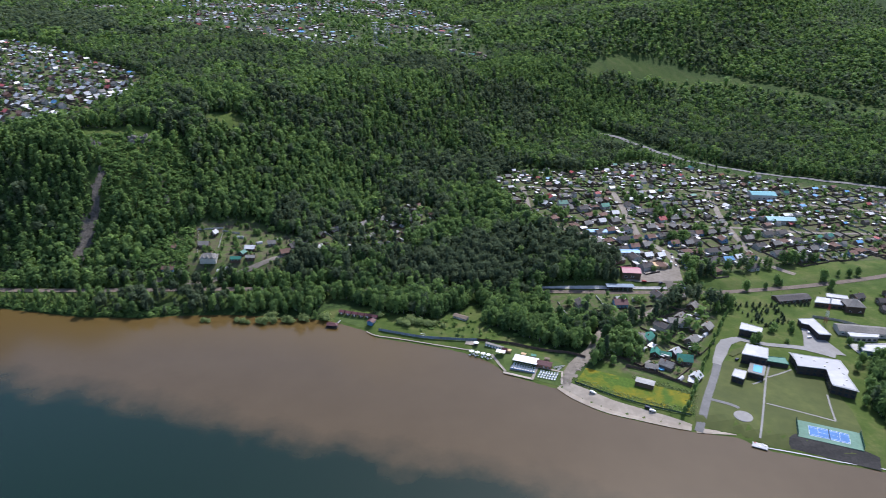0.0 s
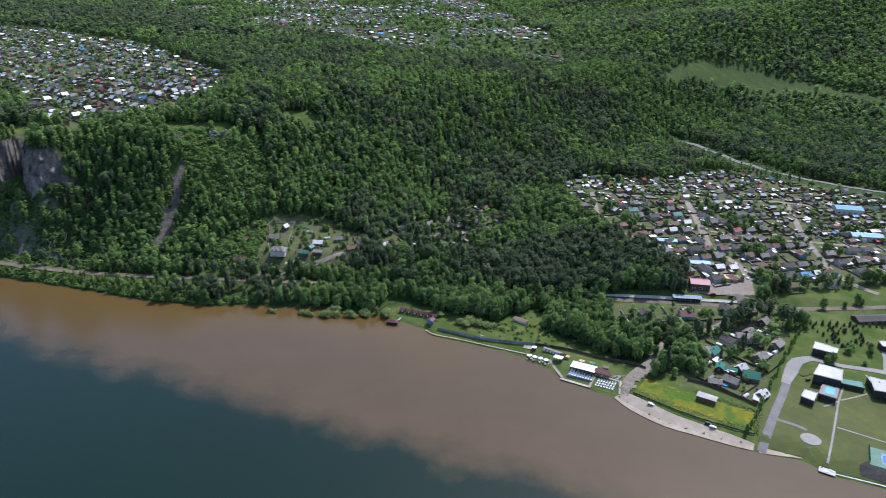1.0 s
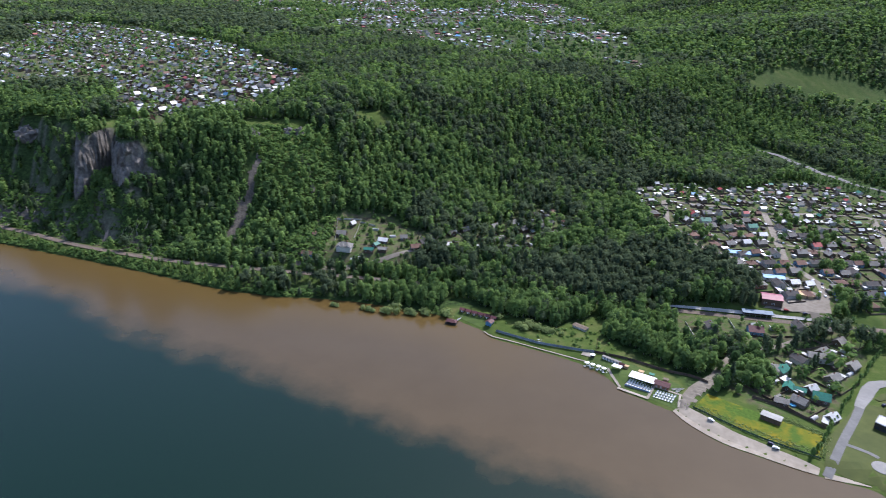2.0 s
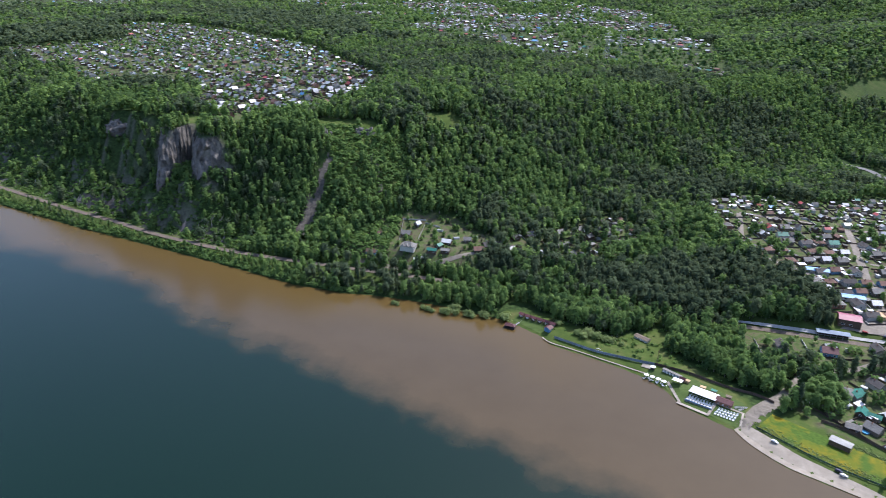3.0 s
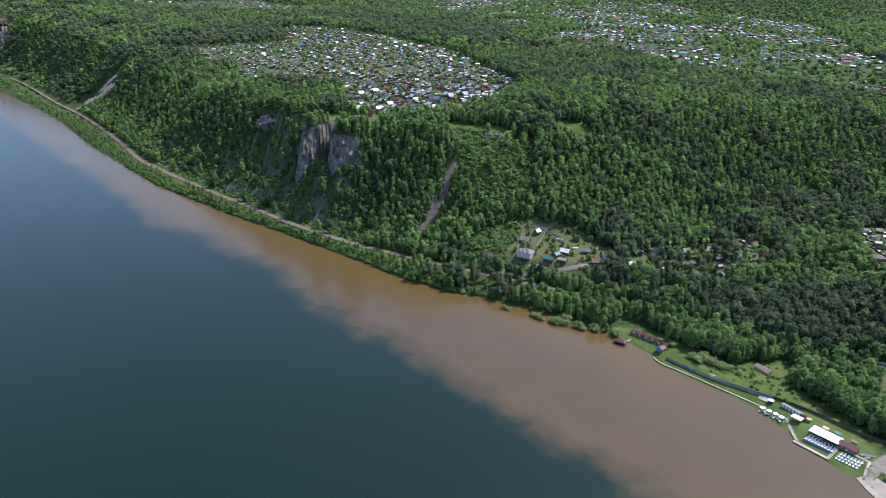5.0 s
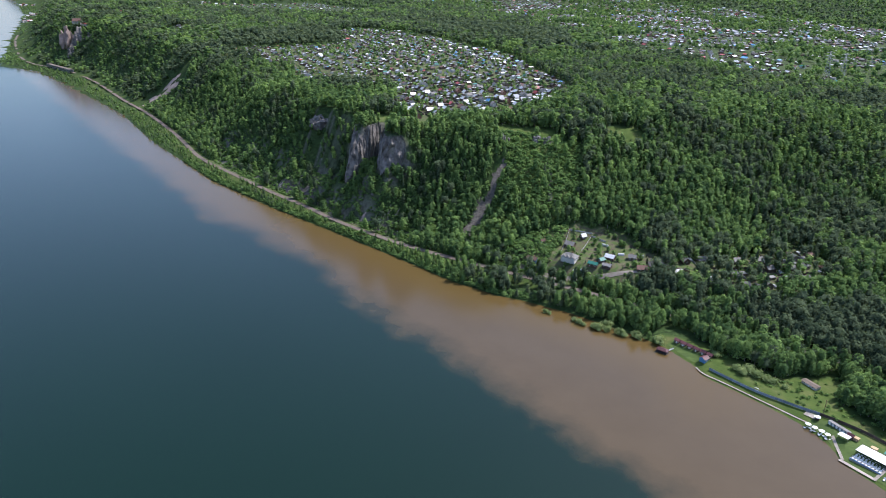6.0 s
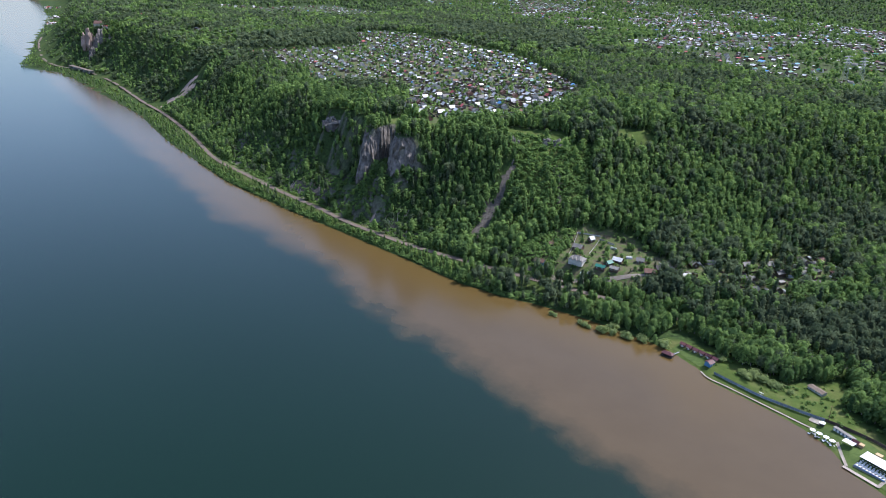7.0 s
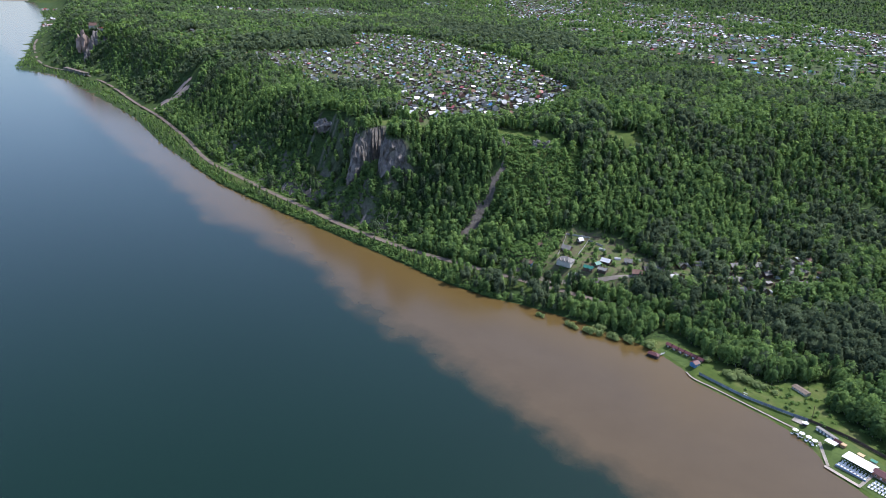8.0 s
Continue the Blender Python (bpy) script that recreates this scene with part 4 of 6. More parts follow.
# ---- trees one by one ----
def tree_model(name, shape, wide, leaf_mat, bark_mat, seed, label, leaves=330, size=0.045):
    r = np.random.RandomState(seed)
    t = hub(name, 0, 0, 0, 0, label, "tree")
    bm = bmesh.new()
    rod(bm, (0, 0, -0.04), (0.01, 0, 0.45), 0.017, 0.011, 6)
    rod(bm, (0.01, 0, 0.45), (0, 0.01, 0.88), 0.011, 0.003, 5)
    for k in range(6):
        a, z = r.uniform(0, 6.28), 0.3 + 0.09 * k
        rod(bm, (0, 0, z), (math.cos(a) * wide * 0.7, math.sin(a) * wide * 0.7, z + 0.13), 0.006, 0.002, 4)
    part("trunk", bm, bark_mat, t)
    v, f = crown(r, leaves, size, 2, 1.0, wide, shape)
    leafy = mesh_object("crown", v, f, leaf_mat, t, flat=False)
    leafy.data.attributes.new("tone", "FLOAT", "POINT").data.foreach_set("value", [0.3 + 0.5 * r.rand()] * len(v))
    return t


TREES = {"birch": [tree_model("birch_tree", "round", 0.20, BIRCH, PALE_BARK, 20 + k, "leafy fresh green birch with a pale trunk") for k in range(3)],
         "pine": [tree_model("pine_tree", "umbrella", 0.17, PINE, BARK, 30 + k, "dark green pine with a bare lower trunk") for k in range(2)],
         "spruce": [tree_model("spruce_tree", "cone", 0.15, PINE, BARK, 40 + k, "slender dark green conical spruce") for k in range(2)],
         "willow": [tree_model("willow_bush", "round", 0.5, WILLOW, BARK, 50 + k, "pale green willow bush standing in flood water", 240, 0.085) for k in range(2)],
         "fruit": [tree_model("garden_tree", "round", 0.34, BIRCH, BARK, 60 + k, "small round green garden tree", 230, 0.07) for k in range(2)],
         "poplar": [tree_model("poplar_tree", "round", 0.13, BIRCH, BARK, 70, "narrow upright green hedge tree")]}
first_use = set()
dice = random.Random(7)


def plant(kind, x, y, height, group, z=None, wide=1.0):
    k = dice.randrange(len(TREES[kind]))
    m = Matrix.Translation((x, y, float(land(x, y)) - 0.2 if z is None else z)) @ Matrix.Rotation(dice.uniform(0, 6.28), 4, "Z") @ Matrix.Diagonal((height * wide, height * wide, height, 1))
    t = TREES[kind][k]
    if (kind, k) in first_use:
        t = repeat(t, Matrix())
    first_use.add((kind, k))
    t.matrix_basis = m
    t["group"] = group


for x, y, dark in near_spots:
    plant("pine" if dark else "birch", float(x), float(y), dice.uniform(11, 16), "trees of the river bank wood", None, dice.uniform(0.9, 1.25))


# ---- houses ----
def gable(bm, l, w, h, r, thick=0.18, over=0.5):
    """Two roof slabs on a ridge along x."""
    L, W = l / 2 + over, w / 2 + over
    drop = r * over / (w / 2)
    for s in (-1, 1):
        top = [(-L, 0, h + r), (L, 0, h + r), (L, s * W, h - drop), (-L, s * W, h - drop)]
        vs = [bm.verts.new((x, y, z + thick)) for x, y, z in top] + [bm.verts.new(p) for p in top]
        bm.faces.new(vs[:4])
        bm.faces.new(vs[7:3:-1])
        for k in range(4):
            bm.faces.new((vs[k], vs[4 + k], vs[4 + (k + 1) % 4], vs[(k + 1) % 4]))
    bmesh.ops.recalc_face_normals(bm, faces=bm.faces[:])
    return bm


def gable_walls(bm, l, w, h, r, below=1.5):
    pts = [(-w / 2, -below), (w / 2, -below), (w / 2, h), (0, h + r), (-w / 2, h)]
    a = [bm.verts.new((-l / 2, y, z)) for y, z in pts]
    b = [bm.verts.new((l / 2, y, z)) for y, z in pts]
    bm.faces.new(a)
    bm.faces.new(b[::-1])
    for k in range(5):
        if k not in (2, 3):
            bm.faces.new((a[k], b[k], b[(k + 1) % 5], a[(k + 1) % 5]))
    bmesh.ops.recalc_face_normals(bm, faces=bm.faces[:])
    return bm


def hip(bm, l, w, h, r, over=0.6):
    L, W = l / 2 + over, w / 2 + over
    k = max(L - W, 0.3)
    low = [bm.verts.new(p) for p in ((-L, -W, h - 0.2), (L, -W, h - 0.2), (L, W, h - 0.2), (-L, W, h - 0.2))]
    top = [bm.verts.new((-k, 0, h + r)), bm.verts.new((k, 0, h + r))]
    for f in ((low[0], low[1], top[1], top[0]), (low[1], low[2], top[1]), (low[2], low[3], top[0], top[1]), (low[3], low[0], top[0]), (low[3], low[2], low[1], low[0])):
        bm.faces.new(f)
    bmesh.ops.recalc_face_normals(bm, faces=bm.faces[:])
    return bm


def window_part(parent, x, y, z, w, h, turn=0.0, rim=WHITE):
    fr = part("window", boxed(0, 0, 0, w + 0.25, 0.14, h + 0.25), rim, parent)
    fr.matrix_basis = pose(x, y, z, 0, 0, turn)
    part("pane", boxed(0, 0, 0.12, w, 0.2, h), GLASS, fr)
    return fr


def house_model(name, l, w, h, r, wall, roof, label, category="house", windows=True, hipped=False, chimney=True):
    t = hub(name, 0, 0, 0, 0, label, category)
    if hipped:
        part("wall", boxed(0, 0, -1.5, l, w, h + 1.5), wall, t)
        part("roof", hip(bmesh.new(), l, w, h, r), roof, t)
    else:
        part("wall", gable_walls(bmesh.new(), l, w, h, r), wall, t)
        part("roof", gable(bmesh.new(), l, w, h, r), roof, t)
    if windows:
        for x in (-l * 0.27, l * 0.27):
            window_part(t, x, -w / 2 - 0.03, 0.9, 1.1, 1.2)
        window_part(t, -l / 2 - 0.03, 0, 0.9, 1.1, 1.2, 90)
        part("door", boxed(0, -w / 2 - 0.04, 0, 0.95, 0.1, 2.0), WALLS[1], t)
    if chimney:
        part("chimney", boxed(l * 0.15, w * 0.12, h + r * 0.4, 0.6, 0.6, r * 0.6 + 0.9), WALLS[4], t)
    return t


def shed_model(name, l, w, h, wall, roof, label, category="shed"):
    t = hub(name, 0, 0, 0, 0, label, category)
    bm = bmesh.new()
    box(bm, 0, 0, -1.2, l, w, h + 1.2)
    part("wall", bm, wall, t)
    bm = boxed(0, 0, h - 0.02, l + 0.5, w + 0.5, 0.16)
    bmesh.ops.rotate(bm, cent=(0, 0, h + 0.1), matrix=Matrix.Rotation(radians(7), 3, "X"), verts=bm.verts[:])
    bmesh.ops.translate(bm, vec=(0, 0, w * 0.06), verts=bm.verts[:])
    part("roof", bm, roof, t)
    part("door", boxed(0, -w / 2 - 0.03, 0, 1.0, 0.08, 1.9), WALLS[1], t)
    return t


def greenhouse_model():
    t = hub("greenhouse", 0, 0, 0, 0, "small pale arched polycarbonate greenhouse", "greenhouse")
    bm = bmesh.new()
    n, l = 8, 6.0
    a = [bm.verts.new((-l / 2, 1.5 * math.cos(math.pi * k / n), 2.1 * math.sin(math.pi * k / n))) for k in range(n + 1)]
    b = [bm.verts.new((l / 2, v.co.y, v.co.z)) for v in a]
    bm.faces.new(a[::-1])
    bm.faces.new(b)
    for k in range(n):
        bm.faces.new((a[k], a[k + 1], b[k + 1], b[k]))
    part("cover", bm, WHITE_ROOF, t)
    bm = bmesh.new()
    for x in (-3, -1, 1, 3):
        box(bm, x, 0, -0.3, 0.08, 3.1, 0.35)
    part("base_frame", bm, STEEL, t)
    return t


def placed(model, x, y, turn, used, z=None, scale=1.0, group=""):
    m = pose(x, y, float(land(x, y)) if z is None else z, 0, 0, turn)
    t = repeat(model, m) if model in used else model
    used.add(model)
    t.matrix_basis = m @ Matrix.Diagonal((scale, scale, scale, 1))
    if group:
        t["group"] = group
    return t


W0, W1, W2, W3, W4 = WALLS
R_SLATE, _, R_TIN, R_FELT, R_BROWN, R_RED, R_BLUE, R_GREEN = ROOFS
HOUSES = [house_model("house", 10, 8, 3.2, 2.8, W0, R_SLATE, "weathered timber house with a grey slate gable roof"),
          house_model("house", 9, 7.5, 3.0, 2.6, W1, R_SLATE, "dark log house with a grey slate gable roof"),
          house_model("house", 11, 8.5, 3.4, 2.4, W2, R_FELT, "plastered house with a dark felt gable roof"),
          house_model("house", 9, 8, 3.2, 2.2, W0, R_BROWN, "timber house with a brown hipped roof", hipped=True),
          house_model("house", 8, 7, 2.9, 2.6, W0, R_TIN, "timber house with a bare metal gable roof"),
          house_model("house", 12, 9, 3.4, 2.2, W4, R_SLATE, "brick house with a grey hipped roof", hipped=True),
          house_model("house", 9, 7.5, 3.0, 2.6, W3, R_BROWN, "blue boarded house with a brown gable roof"),
          house_model("house", 10, 8, 3.2, 2.4, W2, R_BLUE, "pale house with a bright blue metal roof"),
          house_model("house", 10, 8, 3.2, 2.6, W2, R_GREEN, "pale house with a dark green metal roof"),
          house_model("house", 9, 8, 3.2, 2.6, W2, R_RED, "pale house with a red metal roof")]
SHEDS = [shed_model("shed", 6, 4, 2.4, W0, R_SLATE, "weathered plank shed with a grey lean-to roof"),
         shed_model("shed", 5, 3.5, 2.3, W1, R_FELT, "dark plank shed with a felt lean-to roof"),
         shed_model("shed", 7, 4, 2.5, W0, R_TIN, "plank shed with a shiny metal roof"),
         shed_model("shed", 4, 3, 2.2, W2, WHITE_ROOF, "small pale shed with a white roof")]
CABINS = [house_model("summer_cottage", 6, 5, 2.6, 2.4, W0, R_TIN, "small timber summer cottage with a bright metal roof", "cottage", False),
          house_model("summer_cottage", 6.5, 5, 2.6, 2.2, W2, R_SLATE, "small pale summer cottage with a grey slate roof", "cottage", False),
          house_model("summer_cottage", 5.5, 5, 2.8, 2.8, W1, WHITE_ROOF, "small dark summer cottage with a white roof", "cottage", False),
          house_model("summer_cottage", 6, 5, 2.6, 2.2, W4, R_BROWN, "small brick summer cottage with a brown roof", "cottage", False),
          house_model("summer_cottage", 6, 5.5, 2.6, 2.4, W2, R_BLUE, "small pale summer cottage with a blue roof", "cottage", False),
          house_model("summer_cottage", 6, 5, 2.6, 2.4, W0, R_RED, "small timber summer cottage with a red roof", "cottage", False)]
GREENHOUSE = greenhouse_model()
used = set()


class Joined:
    """Far houses or fences gathered into one mesh."""
    def __init__(self, mats):
        self.v, self.f, self.w, self.mats = [], [], [], mats

    def hut(self, x, y, z, l, w, h, r, turn, wall, roof):
        c, s = math.cos(turn), math.sin(turn)
        base = len(self.v)
        for px in (-l / 2, l / 2):
            for py, pz in ((-w / 2, -1.5), (w / 2, -1.5), (w / 2, h), (0, h + r), (-w / 2, h)):
                self.v.append((x + px * c - py * s, y + px * s + py * c, z + pz))
        o = base
        for f, m in (((o, o + 4, o + 3, o + 2, o + 1), wall), ((o + 5, o + 6, o + 7, o + 8, o + 9), wall), ((o, o + 5, o + 9, o + 4), wall),
                     ((o + 1, o + 2, o + 7, o + 6), wall), ((o + 2, o + 3, o + 8, o + 7), roof), ((o + 3, o + 4, o + 9, o + 8), roof)):
            self.f.append(f)
            self.w.append(m)

    def plank(self, x1, y1, x2, y2, h, m=0, t=0.07):
        n = max(1, int(math.hypot(x2 - x1, y2 - y1) / 8))
        L = math.hypot(x2 - x1, y2 - y1)
        ox, oy = -(y2 - y1) / L * t, (x2 - x1) / L * t
        for k in range(n):
            a, b = k / n, (k + 1) / n
            o = len(self.v)
            for q in (a, b):
                px, py = x1 + (x2 - x1) * q, y1 + (y2 - y1) * q
                pz = float(land(px, py))
                for sx in (-1, 1):
                    for pzz in (-0.4, h):
                        self.v.append((px + ox * sx, py + oy * sx, pz + pzz))
            for f in ((0, 4, 5, 1), (2, 3, 7, 6), (1, 5, 7, 3), (0, 1, 3, 2), (4, 6, 7, 5)):
                self.f.append(tuple(o + i for i in f))
                self.w.append(m)

    def done(self, name, label, category, parent=None):
        ob = mesh_object(name, self.v, self.f, self.mats, parent, which=self.w)
        return tagged(ob, label, category, kind="stuff")


WALL_SET = WALLS + ROOFS + [WHITE_ROOF, FENCE_BROWN, STEEL]


def plots(poly, turn, pw, pd, dice, jitter=0.12):
    """Garden plots in a turned grid over a village: middle and local axes."""
    c, s = math.cos(radians(turn)), math.sin(radians(turn))
    us = [x * c + y * s for x, y in poly]
    vs = [-x * s + y * c for x, y in poly]
    u = min(us)
    while u < max(us):
        v = min(vs)
        while v < max(vs):
            a, b = u + dice.uniform(-jitter, jitter) * pw, v + dice.uniform(-jitter, jitter) * pd
            x, y = a * c - b * s, a * s + b * c
            if inside(x, y, poly):
                yield x, y
            v += pd
        u += pw


ROAD_BITS = [(*a, *b) for pts in ROADS + [HIGHWAY, SHORE_ROAD] for a, b in zip(pts[:-1], pts[1:])]


def clear_of_roads(x, y, gap):
    if y > 1150 or x < -250:
        return True
    for x1, y1, x2, y2 in ROAD_BITS:
        dx, dy = x2 - x1, y2 - y1
        k = min(1, max(0, ((x - x1) * dx + (y - y1) * dy) / (dx * dx + dy * dy)))
        if (x - x1 - k * dx) ** 2 + (y - y1 - k * dy) ** 2 < gap * gap:
            return False
    return abs(float(from_rail(x, y))) > 9


fences = Joined([FENCE_BROWN, W0, STEEL])
fruit = []


def settle(poly, turn, pw, pd, seed, models, weights, things, far, tree_rate=0.8, group="", shed_rate=1.0, scale=1.0, gaps=False):
    """Fills a village with houses, sheds, greenhouses, fences and garden trees, plot by plot."""
    dice = random.Random(seed)
    c, s = math.cos(radians(turn)), math.sin(radians(turn))
    spots = sorted(plots(poly, turn, pw, pd, dice), key=lambda p: math.hypot(p[0] - 20, p[1]))
    for n, (x, y) in enumerate(spots):
        empty = gaps and float(waves(x, y, 420, 77) + 0.6 * waves(x, y, 150, 78)) > dice.uniform(-0.4, 0.8)

        def local(a, b):
            return x + a * c - b * s, y + a * s + b * c
        t = turn + dice.choice((0, 90, 0, 180)) + dice.uniform(-6, 6)
        near = n < things
        if not empty and clear_of_roads(x, y, 7.5) and dice.random() < 0.9:
            if near:
                k = dice.choices(range(len(models)), weights)[0]
                placed(models[k], x, y, t, used, group=group, scale=scale)
            else:
                l = dice.uniform(5, 9) * (scale if gaps else 1)
                far.hut(x, y, float(land(x, y)), l, l * dice.uniform(0.7, 0.95), dice.uniform(2.4, 3.4), dice.uniform(1.2, 2.6), radians(t), dice.randrange(3), dice.choice((5, 5, 5, 6, 6, 5, 7, 7, 7, 7, 13, 13, 13, 8, 8, 8, 9, 9, 9, 10, 11, 12)))
        for k in range(3):
            if not empty and dice.random() < shed_rate * (0.75, 0.5, 0.35)[k]:
                px, py = local(dice.choice((-1, 1)) * pw * dice.uniform(0.3, 0.46), dice.uniform(-0.46, 0.46) * pd)
                if not clear_of_roads(px, py, 4.5) or not inside(px, py, poly):
                    continue
                if near and k < 2:
                    placed(GREENHOUSE if dice.random() < 0.2 else dice.choice(SHEDS), px, py, turn + dice.choice((0, 90)) + dice.uniform(-5, 5), used)
                else:
                    l = dice.uniform(2.5, 6)
                    far.hut(px, py, float(land(px, py)), l, l * 0.65, 2.2, 0.4, radians(turn + dice.choice((0, 90))), dice.randrange(3), dice.choice((5, 7, 7, 8, 13, 13, 9)))
        for k in range(2 if empty else 0):
            fruit.append((*local(dice.uniform(-0.5, 0.5) * pw, dice.uniform(-0.5, 0.5) * pd), dice.uniform(8, 14)))
        if dice.random() < tree_rate:
            fruit.append((*local(dice.uniform(-0.5, 0.5) * pw, dice.uniform(-0.5, 0.5) * pd), dice.uniform(3, 6.5)))
        for k in range(int(tree_rate)):
            fruit.append((*local(dice.uniform(-0.5, 0.5) * pw, dice.uniform(-0.5, 0.5) * pd), dice.uniform(5, 12)))
        if dice.random() < tree_rate * 0.7:
            fruit.append((*local(dice.uniform(-0.5, 0.5) * pw, dice.uniform(-0.5, 0.5) * pd), dice.uniform(2.5, 9)))
        if dice.random() < 0.75 and math.hypot(x, y) < 1100:
            a, b = local(-pw / 2, -pd / 2), local(-pw / 2, pd / 2)
            e = local(pw / 2, -pd / 2)
            if clear_of_roads(*a, 3) and clear_of_roads(*b, 3) and not inside(*a, ESTATE) and not inside(*b, ESTATE):
                fences.plank(*a, *b, 1.6, dice.choice((0, 1, 1, 2)))
            if clear_of_roads(*a, 3) and clear_of_roads(*e, 3) and not inside(*a, ESTATE) and not inside(*e, ESTATE):
                fences.plank(*a, *e, 1.6, dice.choice((0, 0, 1)))


far_houses = Joined(WALL_SET)
settle(VALLEY_VILLAGE, 12, 15.5, 21, 1, HOUSES, (5, 7, 11, 8, 4.5, 3, 4, 0.9, 0.8, 1.0), 130, far_houses, group="houses of the valley village", tree_rate=0.75)
settle(WOOD_COTTAGES, 40, 20, 22, 3, HOUSES, (3, 3, 1, 1, 1.5, 0, 1, 0, 0, 0), 40, far_houses, 1.6, group="cottages among the pines")
settle(RIVER_GARDENS, 38, 24, 26, 4, HOUSES, (2, 3, 1, 2, 1, 0, 0, 0, 1, 0), 20, far_houses, 1.4, group="houses by the shore road", shed_rate=1.2)
settle(RAIL_GARDENS, 5, 34, 24, 6, HOUSES, (2, 3, 1, 2, 1, 0, 0, 0, 0, 0), 20, far_houses, 2.2, group="gardens below the railway", shed_rate=1.0)
settle(PLATEAU_VILLAGE, -38, 17, 21, 5, CABINS, (7, 7, 4, 4, 0.8, 1.4), 105, far_houses, 0.99, group="summer cottages on the plateau", scale=1.15)
settle(FAR_HAMLET, -30, 40, 50, 8, CABINS, (1,) * 6, 0, far_houses, 0.2)
settle(BACK_VILLAGE, -30, 25, 30, 7, CABINS, (1,) * 6, 0, far_houses, 0.5, shed_rate=0.9, gaps=True, scale=1.4)
for cx, cy, n, sx, sy in HAMLETS:
    spots = random.Random(n + 3)
    for k in range(n):
        x, y = cx + spots.uniform(-sx, sx), cy + spots.uniform(-sy, sy)
        l = spots.uniform(8, 15)
        if float(inland(x, y)) > 10:
            far_houses.hut(x, y, float(land(x, y)), l, l * 0.7, 4.5, 2.4, spots.uniform(0, 3), spots.randrange(3), spots.choice((5, 7, 7, 13, 13, 8, 9, 10)))
far_houses.done("far_houses", "many small houses and sheds with grey and bright metal roofs", "houses")
fences.done("garden_fences", "weathered plank fences between garden plots", "fences")
fx, fy, fh = (np.array(v) for v in zip(*fruit))
ok = ~((fx > 200) & (near_line(fx, fy, ROADS[1]) < 4)) & ~inside(fx, fy, ESTATE) & ~inside(fx, fy, YELLOW_FIELD)
near_fruit = ok & (np.hypot(fx, fy) < 760) & (np.cumsum(ok & (np.hypot(fx, fy) < 760)) < 110)
rest = ok & ~near_fruit
for x, y, h in zip(fx[near_fruit], fy[near_fruit], fh[near_fruit]):
    plant("fruit", float(x), float(y), float(h), "garden trees")
garden_models = [with_trunk(*crown(rng, 20, 0.16, 0, 1.0, 0.36, "round"), show=False) for _ in range(5)]
stand("garden_trees", fx[rest], fy[rest], land(fx[rest], fy[rest]), fh[rest] * 1.15, 0.8 + 0.5 * rng.rand(rest.sum()), garden_models, [BIRCH, BARK], rng, "scattered garden trees and bushes between houses", "trees")


# ---- the walled estate ----
def ccw(corners):
    area = sum(x1 * y2 - x2 * y1 for (x1, y1), (x2, y2) in zip(corners, corners[1:] + corners[:1]))
    return corners if area > 0 else corners[::-1]


def flat_house(name, corners, height, label, category="villa", wall=DARK_WALL, roof=WHITE_ROOF, glazed=True, base=None, gap=4.0):
    """A modern flat-roofed building: dark walls, a proud roof slab with an upstand, windows along each wall."""
    corners = ccw([tuple(p) for p in corners])
    cx, cy = sum(p[0] for p in corners) / len(corners), sum(p[1] for p in corners) / len(corners)
    z = float(land(cx, cy)) if base is None else base
    t = hub(name, cx, cy, z, 0, label, category)
    loc = [(x - cx, y - cy) for x, y in corners]
    part("wall", prism(bmesh.new(), shrunk(loc, 0.955), -1.0, height - 0.3), wall, t)
    part("roof", prism(bmesh.new(), loc, height - 0.32, height), roof, t)
    inner = shrunk(loc, 0.955)
    for (x1, y1), (x2, y2) in zip(inner, inner[1:] + inner[:1]):
        L, turn = math.hypot(x2 - x1, y2 - y1), math.degrees(math.atan2(y2 - y1, x2 - x1))
        edge = part("parapet", boxed((x1 + x2) / 2, (y1 + y2) / 2, height + 0.004, L, 0.3, 0.28, turn), roof, t)
        n = int(L // gap)
        if glazed and n:
            for k in range(n):
                s = (k + 0.5) / n
                ox, oy = (y2 - y1) / L * 0.05, -(x2 - x1) / L * 0.05
                for zz in ((0.7,) if height < 5.5 else (0.7, 3.6)):
                    window_part(t, x1 + (x2 - x1) * s + ox, y1 + (y2 - y1) * s + oy, zz, gap * 0.55, 1.6, turn, DARK_WALL)
    return t


def roof_vent(x, y, z):
    t = hub("roof_vent", x, y, z, 0, "small dark vent standing on a white roof", "vent")
    part("duct", boxed(0, 0, 0, 0.8, 0.8, 0.9), DARK_WALL, t)
    part("cap", boxed(0, 0, 0.9, 1.1, 1.1, 0.12), STEEL, t)


flat_house("guest_villa", [(310.5, 471.3), (322.9, 460.4), (317, 452), (303, 461)], 6, "dark guest villa with a flat white roof beside the driveway")
flat_house("main_villa", [(296, 438), (309, 429.5), (300, 415), (284, 424)], 8, "dark two-storey villa with a flat white roof")
pool_house = flat_house("pool_house", [(288, 417.5), (297.5, 412), (288.5, 399.5), (279, 406)], 4.6, "low dark pool house with a terrace roof", roof=PAVING)
zp = pool_house.location.z + 4.62
pool = tagged(part("swimming_pool", prism(bmesh.new(), [(289.5, 414.8), (294.6, 411.7), (288.6, 403.2), (283.8, 406.6)], zp, zp + 0.14), POOL), "bright blue rooftop swimming pool", "pool")
flat_house("pool_annex", [(272, 411), (279, 406.5), (271.2, 396.5), (265, 402.5)], 5, "small dark annex with a flat white roof")
